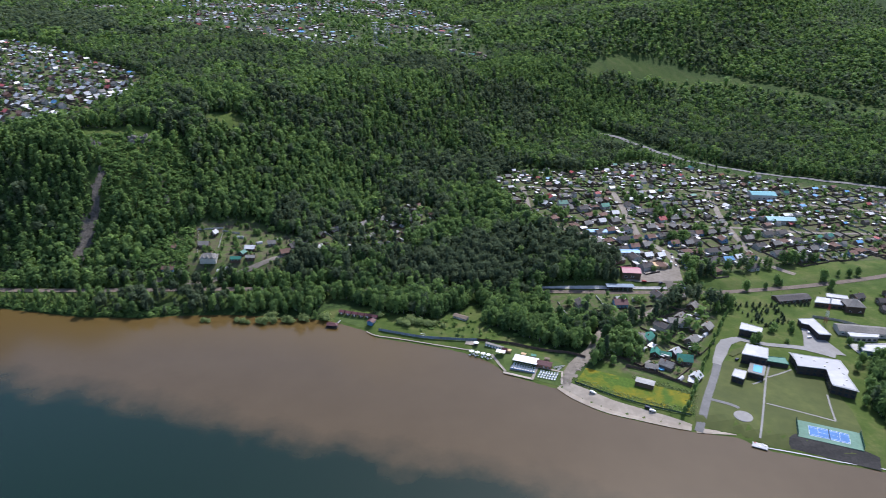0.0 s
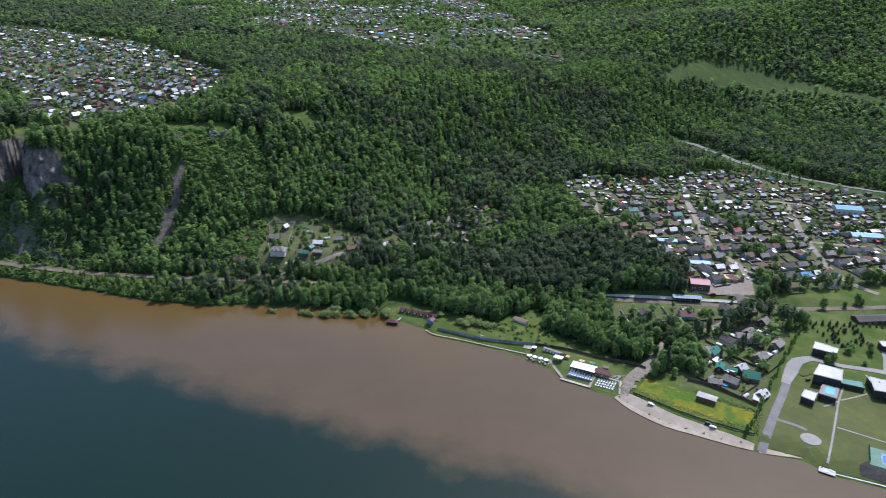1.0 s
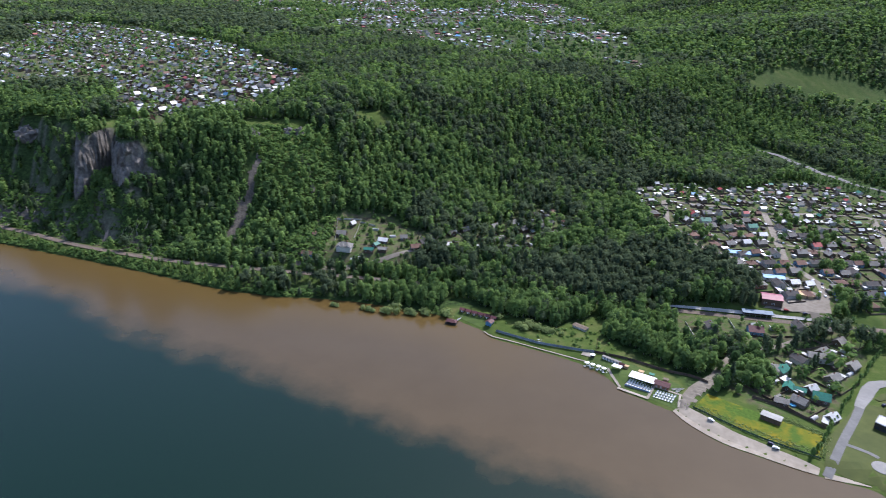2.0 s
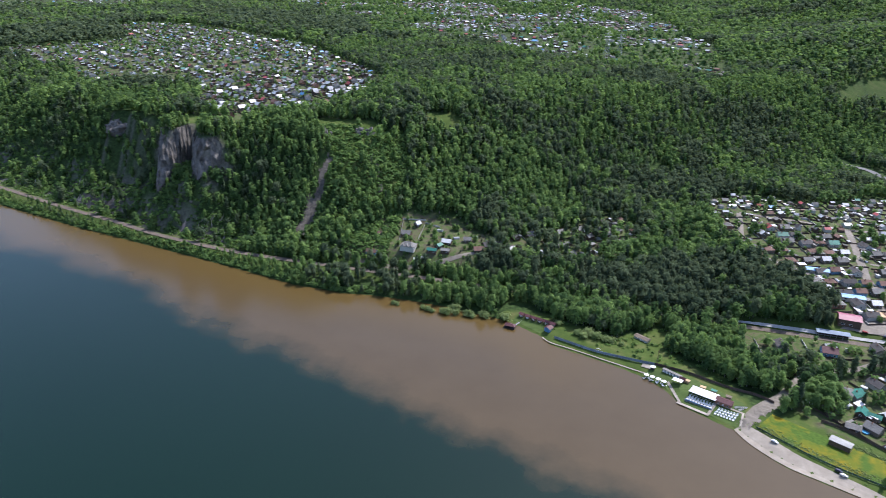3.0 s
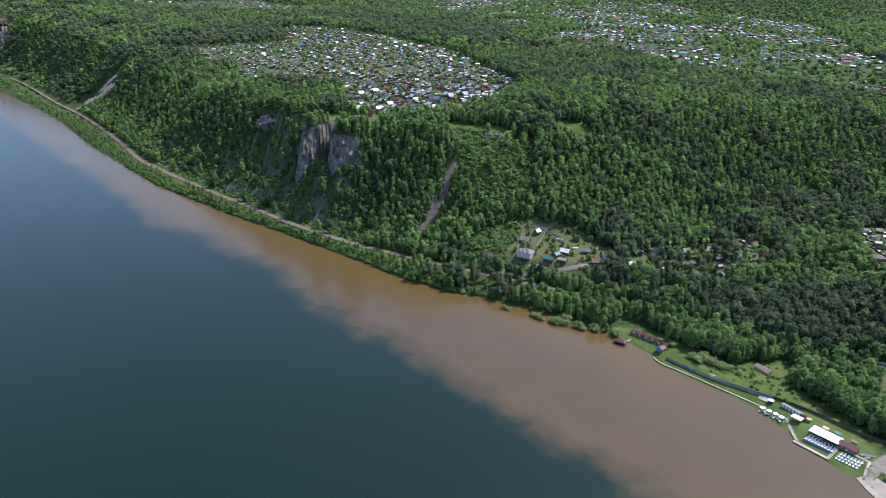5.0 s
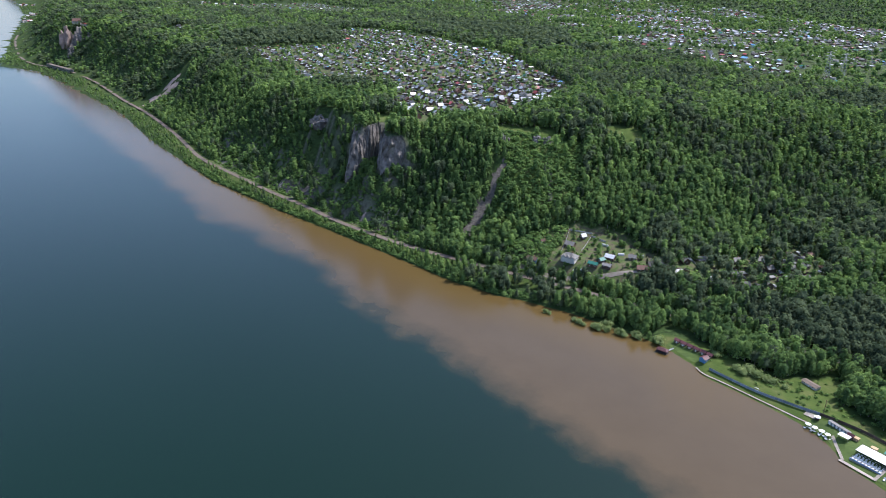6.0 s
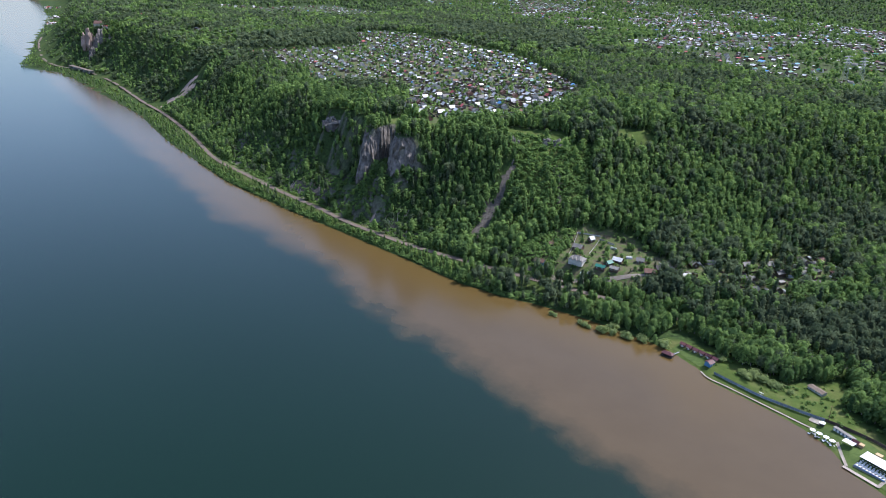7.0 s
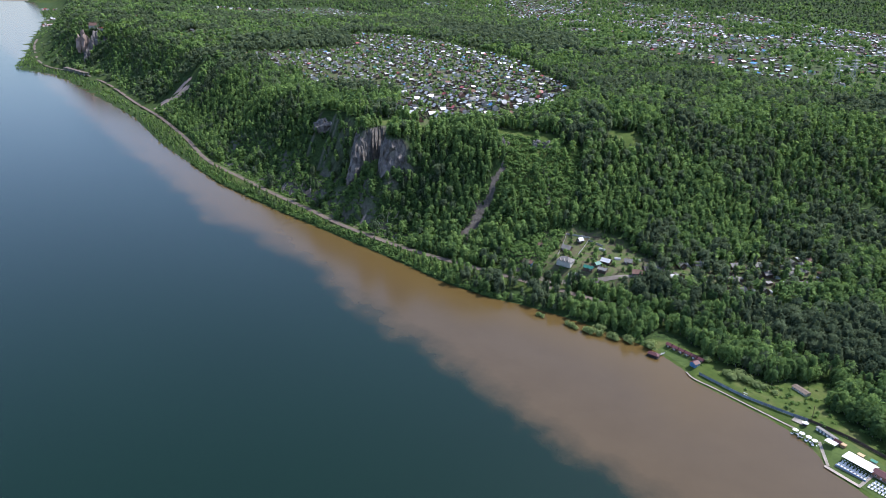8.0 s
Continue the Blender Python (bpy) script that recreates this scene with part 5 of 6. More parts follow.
flat_house("covered_terrace", [(305.5, 426), (319, 421.5), (316.5, 412.5), (302.5, 419)], 3.6, "low covered terrace with a bright green roof", roof=GREEN, glazed=False)
flat_house("long_villa", [(323.2, 424.8), (331, 420.5), (355.4, 410.2), (351.6, 395.2), (347, 390.2), (341.5, 370), (327.8, 379.8), (336.9, 399.2), (318.4, 406), (321.7, 414.7)], 7, "large dark villa of bent plan with flat white roofs")
for x, y in ((328, 416), (335, 411), (343, 408), (338, 403), (347, 399), (345, 392), (342, 384), (336, 379)):
    roof_vent(x, y, float(land(338, 398)) + 6.7)
flat_house("garage_villa", [(362.4, 474), (376.3, 473.3), (373.5, 445.5), (364, 448), (365.5, 463), (361, 466)], 5, "long dark garage building with a flat white roof")


def warehouse(x, y, l, w, h, r, turn, wall, roof, label, glazed=True):
    t = hub("warehouse", x, y, float(land(x, y)), turn, label, "warehouse")
    part("wall", gable_walls(bmesh.new(), l, w, h, r), wall, t)
    part("roof", gable(bmesh.new(), l, w, h, r, 0.2, 0.4), roof, t)
    for k in range(int(l // 6) if glazed else 0):
        window_part(t, -l / 2 + 3 + 6 * k, -w / 2 - 0.03, 1.4, 2.2, 1.2)
    part("gate", boxed(l / 2 + 0.03, 0, 0, 0.1, 3.4, 3.2), STEEL, t)
    return t


warehouse(407, 454, 40, 13, 4.2, 2.0, -16, W2, SLATE, "long pale warehouse with a grey ridged roof")
flat_house("storage_hall", [(391, 451), (417, 447), (411, 440), (389, 444)], 4.2, "low storage hall with a white metal roof", "warehouse", W2)
flat_house("storage_hall", [(388, 432), (410, 430), (401, 415), (384, 423)], 5, "low blue storage hall with a white roof", "warehouse", W3)
warehouse(382, 513, 32, 11, 3.4, 1.8, 4, W1, R_FELT, "long low dark hall with a felt roof behind the estate")
flat_house("storage_hall", [(396, 501), (418, 493), (424, 503), (405, 511)], 4.5, "dark storage hall with a pale metal roof", "warehouse", W1)
flat_house("storage_hall", [(415, 512), (432, 505), (436, 512), (420, 519)], 4.0, "small storage hall with a white metal roof", "warehouse", W1)
tower_house = house_model("house", 15, 13, 6.5, 4.5, W1, R_SLATE, "large dark two-storey house with a grey hipped roof", hipped=True)
tower_house.matrix_basis = pose(426, 492, float(land(426, 492)), 0, 0, -14)
for x, y, a in ((446, 512, 10), (462, 500, -12), (478, 512, 4), (455, 486, -14), (482, 490, 0), (500, 505, 8)):
    t = house_model("house", 10, 8, 3.2, 2.4, W0, R_FELT if x % 4 else R_SLATE, "weathered timber house with a grey gable roof below the railway")
    t.matrix_basis = pose(x, y, float(land(x, y)), 0, 0, a)
patch("yard", [(384, 440), (440, 436), (440, 412), (400, 414), (384, 424)], CONCRETE, 0.3, "pale concrete yard between storage halls", "yard")

# tennis court
CT = math.degrees(math.atan2(355.3 - 336.5, 285.8 - 319.5)) + 180
court_z = float(land(297, 337))
court = hub("tennis_court", 297.3, 337.2, court_z, CT, "blue tennis court on a green surround inside wire fences", "tennis court")
part("surround", boxed(0, 0, -0.6, 38, 19.2, 1.0), COURT_GREEN, court)
part("play_area", boxed(0, 0, 0.40, 23.8, 11, 0.02), COURT_BLUE, court)
for sx, sy, lx, ly in ((0, 5.45, 23.8, 0.16), (0, -5.45, 23.8, 0.16), (0, 4.1, 23.8, 0.12), (0, -4.1, 23.8, 0.12), (11.85, 0, 0.16, 11), (-11.85, 0, 0.16, 11), (6.4, 0, 0.12, 8.2), (-6.4, 0, 0.12, 8.2), (0, 0, 12.8, 0.12)):
    part("court_line", boxed(sx, sy, 0.425, lx, ly, 0.012), WHITE, court)
part("net", boxed(0, 0, 0.43, 0.08, 12.2, 0.95), DARK_WALL, court)
for side in (-1, 1):
    for k in range(7):
        part("fence_post", rod(bmesh.new(), (side * 18.9, -9.3 + 3.1 * k, 0.3), (side * 18.9, -9.3 + 3.1 * k, 3.4), 0.06, 0.05, 6), STEEL, court)
    part("windbreak", boxed(side * 18.9, 0, 0.5, 0.05, 18.6, 2.7), surface("green_net", (0.03, 0.10, 0.07), (0.05, 0.15, 0.10), 1.0), court)
patch("earth_bank", [(270, 338), (276, 341), (310, 320), (316, 314), (311, 305), (290, 317), (266, 331)], TARP, 0.28, "dark bare earth below the court", "bank")

pad = tagged(part("landing_pad", bmesh.new(), PAVING), "round pale paved landing pad on the lawn", "landing pad")
bm = bmesh.new()
bmesh.ops.create_cone(bm, cap_ends=True, segments=40, radius1=6.2, radius2=6.1, depth=0.5)
bm.to_mesh(pad.data)
bm.free()
pad.matrix_basis = pose(252, 362, float(land(252, 362)) + 0.2)

jetty = hub("jetty", 249, 335.5, 0.5, -33, "small white landing stage at the water", "jetty")
part("platform", boxed(0, 0, 0, 9, 5, 0.5), WHITE_ROOF, jetty)
for x, y in ((-3, 1.5), (0, -1.2), (3, 1), (1.5, 1.8)):
    part("seat", boxed(x, y, 0.5, 1.1, 0.9, 0.5), RED if x == -3 else WHITE, jetty)
for x, y in ((-4, -2), (4, -2), (-4, 2), (4, 2)):
    part("pile", rod(bmesh.new(), (x, y, -3), (x, y, 0.4), 0.14, 0.14, 8), RUST, jetty)

# hedge along the estate's border, young spruces, garden trees
for k, (x, y, _) in enumerate(eased([(215, 368, 0), (228, 384, 0), (262, 430, 0), (300, 478, 0), (322, 505, 0)], 4.2)):
    plant("poplar", x + dice.uniform(-0.8, 0.8) - 1.5, y + dice.uniform(-0.8, 0.8) + 1.0, dice.uniform(4, 7.5), "hedge trees along the estate border", None, 1.15)
for x, y, _ in eased([(322, 506, 0), (352, 503, 0), (392, 503, 0)], 4.5):
    plant("spruce", x, y, dice.uniform(3, 5), "young spruces in the estate", None, 1.7)
for k in range(46):
    x, y = dice.uniform(318, 358), dice.uniform(470, 502)
    if x - 318 > (502 - y) * 0.3:
        plant("spruce", x, y, dice.uniform(2.5, 5), "young spruces in the estate", None, 1.7)
for x, y, h in ((307, 446, 9), (313, 449, 10), (311, 452, 7), (337, 447, 4), (349, 460, 7), (352, 466, 8), (333, 463, 6), (338, 468, 6), (343, 364, 9), (347, 358, 8), (352, 372, 11), (358, 380, 12), (366, 386, 12), (360, 372, 10), (372, 396, 12), (380, 404, 12), (372, 382, 13), (364, 366, 11), (350, 350, 10), (343, 342, 8), (356, 358, 12), (384, 438, 8), (388, 430, 9), (376, 412, 11), (366, 404, 9), (388, 398, 13), (396, 388, 13), (380, 376, 14), (384, 388, 12), (340, 330, 9), (348, 336, 11), (376, 364, 12), (390, 408, 10)):
    plant("birch" if h > 6.5 else "fruit", x, y, h, "garden trees of the estate", None, 1.25)
# lone trees on the railway meadow
for x, y, h in ((351, 534, 12), (372, 537, 7), (387, 544, 11), (389, 541, 8), (436, 547, 13), (440, 550, 11), (434, 532, 11), (458, 556, 7), (468, 554, 9), (478, 555, 10), (505, 540, 8), (300, 548, 12), (306, 552, 13), (308, 548, 9), (312, 566, 14), (316, 572, 15), (322, 566, 13), (314, 580, 14), (322, 576, 13), (330, 572, 13)):
    plant("birch", x, y, h, "lone trees on the railway meadow", None, 1.3)
for x, y, h in ((204, 466, 13), (212, 470, 14), (208, 458, 15), (200, 452, 14), (196, 444, 13), (203, 441, 13), (190, 446, 11), (198, 460, 14), (216, 452, 12), (188, 434, 8), (206, 448, 15), (194, 456, 13), (214, 460, 13), (210, 440, 11), (183, 463, 9), (189, 484, 12), (182, 478, 13), (174, 470, 14), (168, 466, 13)):
    plant("birch", x, y, h, "tall trees beside the shore road", None, 1.35)
for cx, cy, n, spread_ in ((352, 712, 16, 15), (370, 672, 12, 12), (332, 640, 9, 9), (330, 762, 12, 14), (420, 660, 9, 10), (470, 700, 8, 10), (226, 700, 10, 10), (214, 742, 8, 9), (244, 836, 9, 12)):
    for k in range(n):
        x, y = cx + dice.gauss(0, spread_ * 0.6), cy + dice.gauss(0, spread_ * 0.8)
        if clear_of_roads(x, y, 5):
            plant("birch", x, y, dice.uniform(6, 13), "tall trees between the village houses", None, 1.3)
for x, y, h in ((230, 455, 11), (252, 470, 13), (248, 466, 11), (256, 474, 12)):
    plant("spruce", x, y, h, "garden spruces")


# ---- waterfront ----
def lattice_mast(name, x, y, height, foot, label, mats, arms=0):
    t = hub(name, x, y, float(land(x, y)), 20, label, "mast")
    n = max(4, int(height / 5))
    c = [(-1, -1), (1, -1), (1, 1), (-1, 1)]
    r = 0.04 + 0.0035 * height
    for k in range(n):
        z0, z1 = height * k / n, height * (k + 1) / n
        w0, w1 = foot * (1 - 0.85 * k / n), foot * (1 - 0.85 * (k + 1) / n)
        for j in range(4):
            (ax, ay), (bx_, by_) = c[j], c[(j + 1) % 4]
            part("leg", rod(bmesh.new(), (ax * w0, ay * w0, z0), (ax * w1, ay * w1, z1), r, r, 4), mats[k % len(mats)], t)
            part("brace", rod(bmesh.new(), (ax * w0, ay * w0, z0), (bx_ * w1, by_ * w1, z1), r * 0.7, r * 0.7, 4), mats[k % len(mats)], t)
    for k in range(arms):
        z = height * (0.72 + 0.12 * k)
        bm = bmesh.new()
        rod(bm, (-height * 0.17, 0, z), (height * 0.17, 0, z), 0.25, 0.25, 4)
        rod(bm, (-height * 0.17, 0, z), (0, 0, z + 2.5), 0.15, 0.15, 4)
        rod(bm, (height * 0.17, 0, z), (0, 0, z + 2.5), 0.15, 0.15, 4)
        part("crossarm", bm, mats[0], t)
    return t


lattice_mast("radio_mast", 387, 472, 24, 1.1, "slender red and white lattice radio mast", [RED, WHITE])
lattice_mast("power_pylon", 66, 1412, 42, 4.5, "tall grey steel lattice power pylon above the woods", [STEEL], 3)
lattice_mast("power_pylon", 90, 1424, 42, 4.5, "tall grey steel lattice power pylon above the woods", [STEEL], 3)

patch("lawn", [(83, 468.5), (92, 460.6), (98, 454.6), (104.5, 444.5), (108, 437), (126, 424.5), (143, 413), (147, 424), (150, 440), (118, 466), (92, 474)], LUSH, 0.2, "mown lawn of the river beach club", "lawn", step=3)
patch("lawn", [(-19, 530.5), (-8, 523), (5, 513.5), (16, 519), (4, 531), (-13, 540)], LUSH, 0.2, "strip of bright lawn before the cabins", "lawn", step=3)
for pts, w in (([(8, 507), (15, 499.5), (30, 493.5), (56, 482.3), (81, 471.3), (86, 469)], 1.2), ([(101, 459), (107, 437)], 1.7), ([(105, 436.5), (124.5, 425)], 2.2), ([(123.5, 424.5), (131, 437)], 2.0), ([(129, 437), (147, 427)], 1.6), ([(147, 428), (143, 415)], 1.4), ([(93, 474), (84, 478)], 4)):
    strip("boardwalk", pts, w, BOARDS, 0.5, "pale tan boardwalk along the water's edge", "boardwalk", step=3)

PT = math.degrees(math.atan2(441.5 - 449.7, 132.5 - 116.8))
px_, py_ = 122.5, 441.3
pav = hub("beach_pavilion", px_, py_, 2.2, PT, "open beach pavilion under a large white canopy", "pavilion")
part("canopy", boxed(0, 1.7, 4.3, 18.5, 9.2, 0.25, 0, 0.06), WHITE, pav)
part("deck", boxed(0, -0.8, -2.0, 19, 14.6, 2.1), PAVING, pav)
part("front_rail", boxed(0, -7.9, 0.1, 18.4, 0.12, 0.55), BLUE, pav)
for x in (-8.8, -4.4, 0, 4.4, 8.8):
    for y in (-2.5, 5.9):
        part("post", rod(bmesh.new(), (x, y, 0.1), (x, y, 4.3), 0.11, 0.11, 8), DARK_WALL, pav)
part("rear_wall", boxed(0, 6.2, 0.1, 18, 0.15, 2.6), DARK_WALL, pav)


def lounge_seat():
    t = hub("lounge_chair", 0, 0, 0, 0, "white padded lounge chair of the beach club", "chair", "white chairs of the beach club")
    part("seat", boxed(0, 0, 0.22, 0.9, 1.3, 0.2, 0, 0.04), WHITE, t)
    b = part("backrest", boxed(0, 0, 0, 0.9, 0.16, 0.85, 0, 0.04), WHITE, t)
    b.matrix_basis = pose(0, 0.62, 0.35, -25)
    for x in (-0.38, 0.38):
        for y in (-0.55, 0.5):
            part("leg", boxed(x, y, 0, 0.06, 0.06, 0.23), STEEL, t)
    return t


SEAT = lounge_seat()
seat_used = set()
for i in range(9):
    for j in range(4):
        a, b = -8 + 2.0 * i + (j % 2) * 0.5, -6.6 + 1.7 * j
        p = pav.matrix_basis @ Vector((a, b, 0))
        placed(SEAT, p.x, p.y, PT + dice.uniform(-8, 8), seat_used, 2.31, 1.25)
for i in range(7):
    for j in range(3):
        p = Matrix.Translation((135.5, 426.3, 0)) @ Matrix.Rotation(radians(PT), 4, "Z") @ Vector((-6 + 2 * i + 0.4 * j, -3.0 + 2.3 * j, 0))
        placed(SEAT, p.x, p.y, PT + dice.uniform(-10, 10), seat_used, float(land(p.x, p.y)) + 0.2, 1.3)


def cabin(name, x, y, l, w, h, turn, wall, roof, label, r=1.3, z=None):
    t = hub(name, x, y, float(land(x, y)) if z is None else z, turn, label, "cabin")
    part("wall", gable_walls(bmesh.new(), l, w, h, r, 0.8), wall, t)
    part("roof", gable(bmesh.new(), l, w, h, r, 0.12, 0.5), roof, t)
    part("door", boxed(0, -w / 2 - 0.03, 0, 0.9, 0.07, 1.9), WHITE, t)
    for sx in (-l * 0.3, l * 0.3):
        window_part(t, sx, -w / 2 - 0.02, 0.8, 0.7, 0.8)
    return t


cabin("bar_hut", 136, 436.5, 10.5, 6, 2.8, PT, W4, MAROON, "long bar hut with a dark maroon roof")
cabin("bar_hut", 111, 459.5, 3.5, 3, 2.4, PT, W1, MAROON, "small hut with a dark maroon roof")
for k in range(6):
    t = hub("changing_cabin", 99.5 + 2.05 * k, 470.6 - 1.5 * k, float(land(106, 466)), -36, "narrow white and blue changing cabin", "cabin", "changing cabins in a row")
    part("wall", boxed(0, 0, 0, 2.2, 2.4, 2.3), FENCE_BLUE, t)
    part("door", boxed(0, -1.23, 0.1, 1.3, 0.08, 1.9), WHITE, t)
    part("roof", boxed(0, 0, 2.3, 2.5, 2.8, 0.12), SLATE, t)
awning = hub("awning", 107.2, 456.5, float(land(107, 456)), PT, "flat white awning over a small terrace", "awning")
part("cloth", boxed(0, 0, 2.7, 7, 4.6, 0.12), WHITE, awning)
for x in (-3.3, 3.3):
    for y in (-2.1, 2.1):
        part("post", rod(bmesh.new(), (x, y, 0), (x, y, 2.7), 0.06, 0.06, 6), STEEL, awning)


def parasol(x, y):
    t = hub("parasol", x, y, float(land(x, y)) + 0.15, dice.uniform(0, 90), "open white parasol on the lawn", "parasol", "parasols on the beach lawn")
    part("pole", rod(bmesh.new(), (0, 0, 0), (0, 0, 2.6), 0.05, 0.04, 8), STEEL, t)
    bm = bmesh.new()
    bmesh.ops.create_cone(bm, cap_ends=True, segments=8, radius1=2.0, radius2=0.12, depth=0.7)
    bmesh.ops.translate(bm, vec=(0, 0, 2.45), verts=bm.verts[:])
    part("canopy", bm, WHITE, t)
    part("base", boxed(0, 0, 0, 0.7, 0.7, 0.12), CONCRETE, t)


for x, y in ((86.5, 465.2), (90.5, 463.0), (94.6, 460.6), (98.2, 458.0)):
    parasol(x, y)
    for k in range(3):
        placed(SEAT, x + dice.uniform(-2.2, 2.2), y - 2.2 + dice.uniform(-0.8, 0.8), dice.uniform(0, 360), seat_used, float(land(x, y - 2)) + 0.2, 1.1)
kiosk = hub("kiosk", 91.5, 473.5, float(land(91.5, 473.5)), 0, "small round kiosk with a white conical roof", "kiosk")
bm = bmesh.new()
bmesh.ops.create_cone(bm, cap_ends=True, segments=14, radius1=1.5, radius2=1.5, depth=2.2)
bmesh.ops.translate(bm, vec=(0, 0, 1.1), verts=bm.verts[:])
part("wall", bm, DARK_WALL, kiosk)
bm = bmesh.new()
bmesh.ops.create_cone(bm, cap_ends=True, segments=14, radius1=2.1, radius2=0.2, depth=0.8)
bmesh.ops.translate(bm, vec=(0, 0, 2.6), verts=bm.verts[:])
part("roof", bm, WHITE, kiosk)


def panel_fence(points, panel, post, height, label, step=2.5):
    t = hub("fence", *points[0], 0, 0, label, "fence")
    ox, oy = points[0]
    line = eased([(x, y, 0) for x, y in points], step)
    for (x1, y1, _), (x2, y2, _) in zip(line[:-1], line[1:]):
        z = float(land((x1 + x2) / 2, (y1 + y2) / 2))
        L, turn = math.hypot(x2 - x1, y2 - y1), math.degrees(math.atan2(y2 - y1, x2 - x1))
        b = part("panel", boxed(0, 0, 0, L - 0.08, 0.06, height), panel, t)
        b.matrix_basis = pose((x1 + x2) / 2 - ox, (y1 + y2) / 2 - oy, z + 0.1, 0, 0, turn)
        b = part("post", boxed(0, 0, -0.5, 0.1, 0.1, height + 0.7), post, t)
        b.matrix_basis = pose(x1 - ox, y1 - oy, z, 0, 0, turn)
    return t


panel_fence([(17.5, 505.5), (48, 491.5), (74, 483), (93, 478)], FENCE_BLUE, STEEL, 2.2, "blue-grey sheet metal fence along the bank")
panel_fence([(93, 478), (116.7, 470.6), (140.4, 458), (160, 451.5), (170, 444)], FENCE_BROWN, FENCE_BROWN, 2.2, "dark brown plank fence behind the beach club")
panel_fence([(196, 429), (206, 424), (221, 411), (233, 398)], FENCE_BROWN, FENCE_BROWN, 2.2, "dark brown plank fence above the flower meadow")
panel_fence([(152, 413), (184, 386), (218, 367)], surface("green_wire", (0.05, 0.09, 0.05), (0.09, 0.14, 0.08), 1.0), STEEL, 1.3, "low green wire fence along the beach")
panel_fence([(300, 520), (284, 506), (262, 496), (238, 490)], WALLS[0], FENCE_BROWN, 1.8, "weathered grey plank fence along the lane")
for pts in ([(-169, 631), (-170, 653)], [(-147, 668), (-124, 674)], [(-147, 668), (-141, 622)], [(-124, 668), (-125, 641)], [(-124, 670), (-108, 668)]):
    panel_fence(pts, CONCRETE, STEEL, 1.6, "pale fence round a terrace garden")

# floating hut, gangway, cabins
dock = hub("floating_hut", -19.5, 518.5, 0.1, -12, "floating bathing hut with a low maroon roof", "hut")
part("float", boxed(0, 0, -0.3, 9, 5, 0.7), DARK_WALL, dock)
part("roof", hip(bmesh.new(), 8.4, 4.6, 2.6, 1.2, 0.5), MAROON, dock)
for x in (-3.6, 3.6):
    for y in (-1.9, 1.9):
        part("post", boxed(x, y, 0.4, 0.16, 0.16, 2.1), WALLS[1], dock)
gang = hub("gangway", -13.5, 525.5, 0.9, 62, "narrow pale gangway down to the water", "gangway")
part("walkway", boxed(0, 0, 0, 13, 1.2, 0.15), STEEL, gang)
for y in (-0.55, 0.55):
    part("handrail", boxed(0, y, 0.9, 13, 0.05, 0.06), STEEL, gang)
for k in range(6):
    s = k / 5
    cabin("sleeping_cabin", -11.0 + 26.5 * s, 535.2 - 12.5 * s, 4.2, 3.6, 2.3, -25, W1, MAROON, "small dark cabin with a maroon roof above the bank", 1.1)
cabin("boat_hut", 12.3, 515.8, 5.2, 5, 2.6, 60, BLUE, MAROON, "blue boarded boat hut with a maroon roof", 1.2)
sign = hub("gate_frame", 51.7, 490.3, float(land(51.7, 490.3)), -20, "square white wooden photo frame standing by the water", "frame")
for sx in (-1.5, 1.5):
    part("post", boxed(sx, 0, 0, 0.3, 0.3, 3.4), DARK_WALL, sign)
for zz in (1.8, 3.4):
    part("beam", boxed(0, 0, zz, 3.6, 0.35, 0.35), WHITE, sign)
pole = hub("utility_pole", 95, 480, float(land(95, 480)), 0, "tall dark steel utility pole beside the fence", "pole")
part("mast", rod(bmesh.new(), (0, 0, -0.5), (0, 0, 12), 0.22, 0.13, 8), RUST, pole)
part("crossarm", boxed(0, 0, 11.2, 1.6, 0.14, 0.14), RUST, pole)
cabin("ruined_shack", 86.5, 516, 12, 5, 2.0, -38, W2, WALLS[0], "ruined long shack with a broken board roof", 0.7)

warehouse(200.3, 403.8, 12.5, 6.0, 3.9, 0.35, -34, W1, CONCRETE, "dark plank barn with a pale roof in the meadow", False)


def car(x, y, turn, paint, label):
    t = hub("car", x, y, float(land(x, y)) + 0.25, turn, label, "car", "parked cars")
    bm = bmesh.new()
    prof = [(-2.2, 0.35), (2.15, 0.35), (2.2, 0.75), (1.2, 0.95), (0.6, 1.45), (-1.5, 1.45), (-2.15, 0.95)]
    a = [bm.verts.new((px, -0.85, pz)) for px, pz in prof]
    b = [bm.verts.new((px, 0.85, pz)) for px, pz in prof]
    bm.faces.new(a)
    bm.faces.new(b[::-1])
    for k in range(7):
        bm.faces.new((a[k], b[k], b[(k + 1) % 7], a[(k + 1) % 7]))
    bmesh.ops.recalc_face_normals(bm, faces=bm.faces[:])
    bmesh.ops.bevel(bm, geom=bm.edges[:], offset=0.08, segments=2, affect="EDGES")
    part("body", bm, paint, t)
    part("windscreen", boxed(-0.4, 0, 1.0, 1.9, 1.66, 0.36), GLASS, t)
    for px in (-1.35, 1.35):
        for py in (-0.8, 0.8):
            bm = rod(bmesh.new(), (px, py - 0.1, 0.32), (px, py + 0.1, 0.32), 0.33, 0.33, 12)
            part("wheel", bm, TARP, t)
    return t


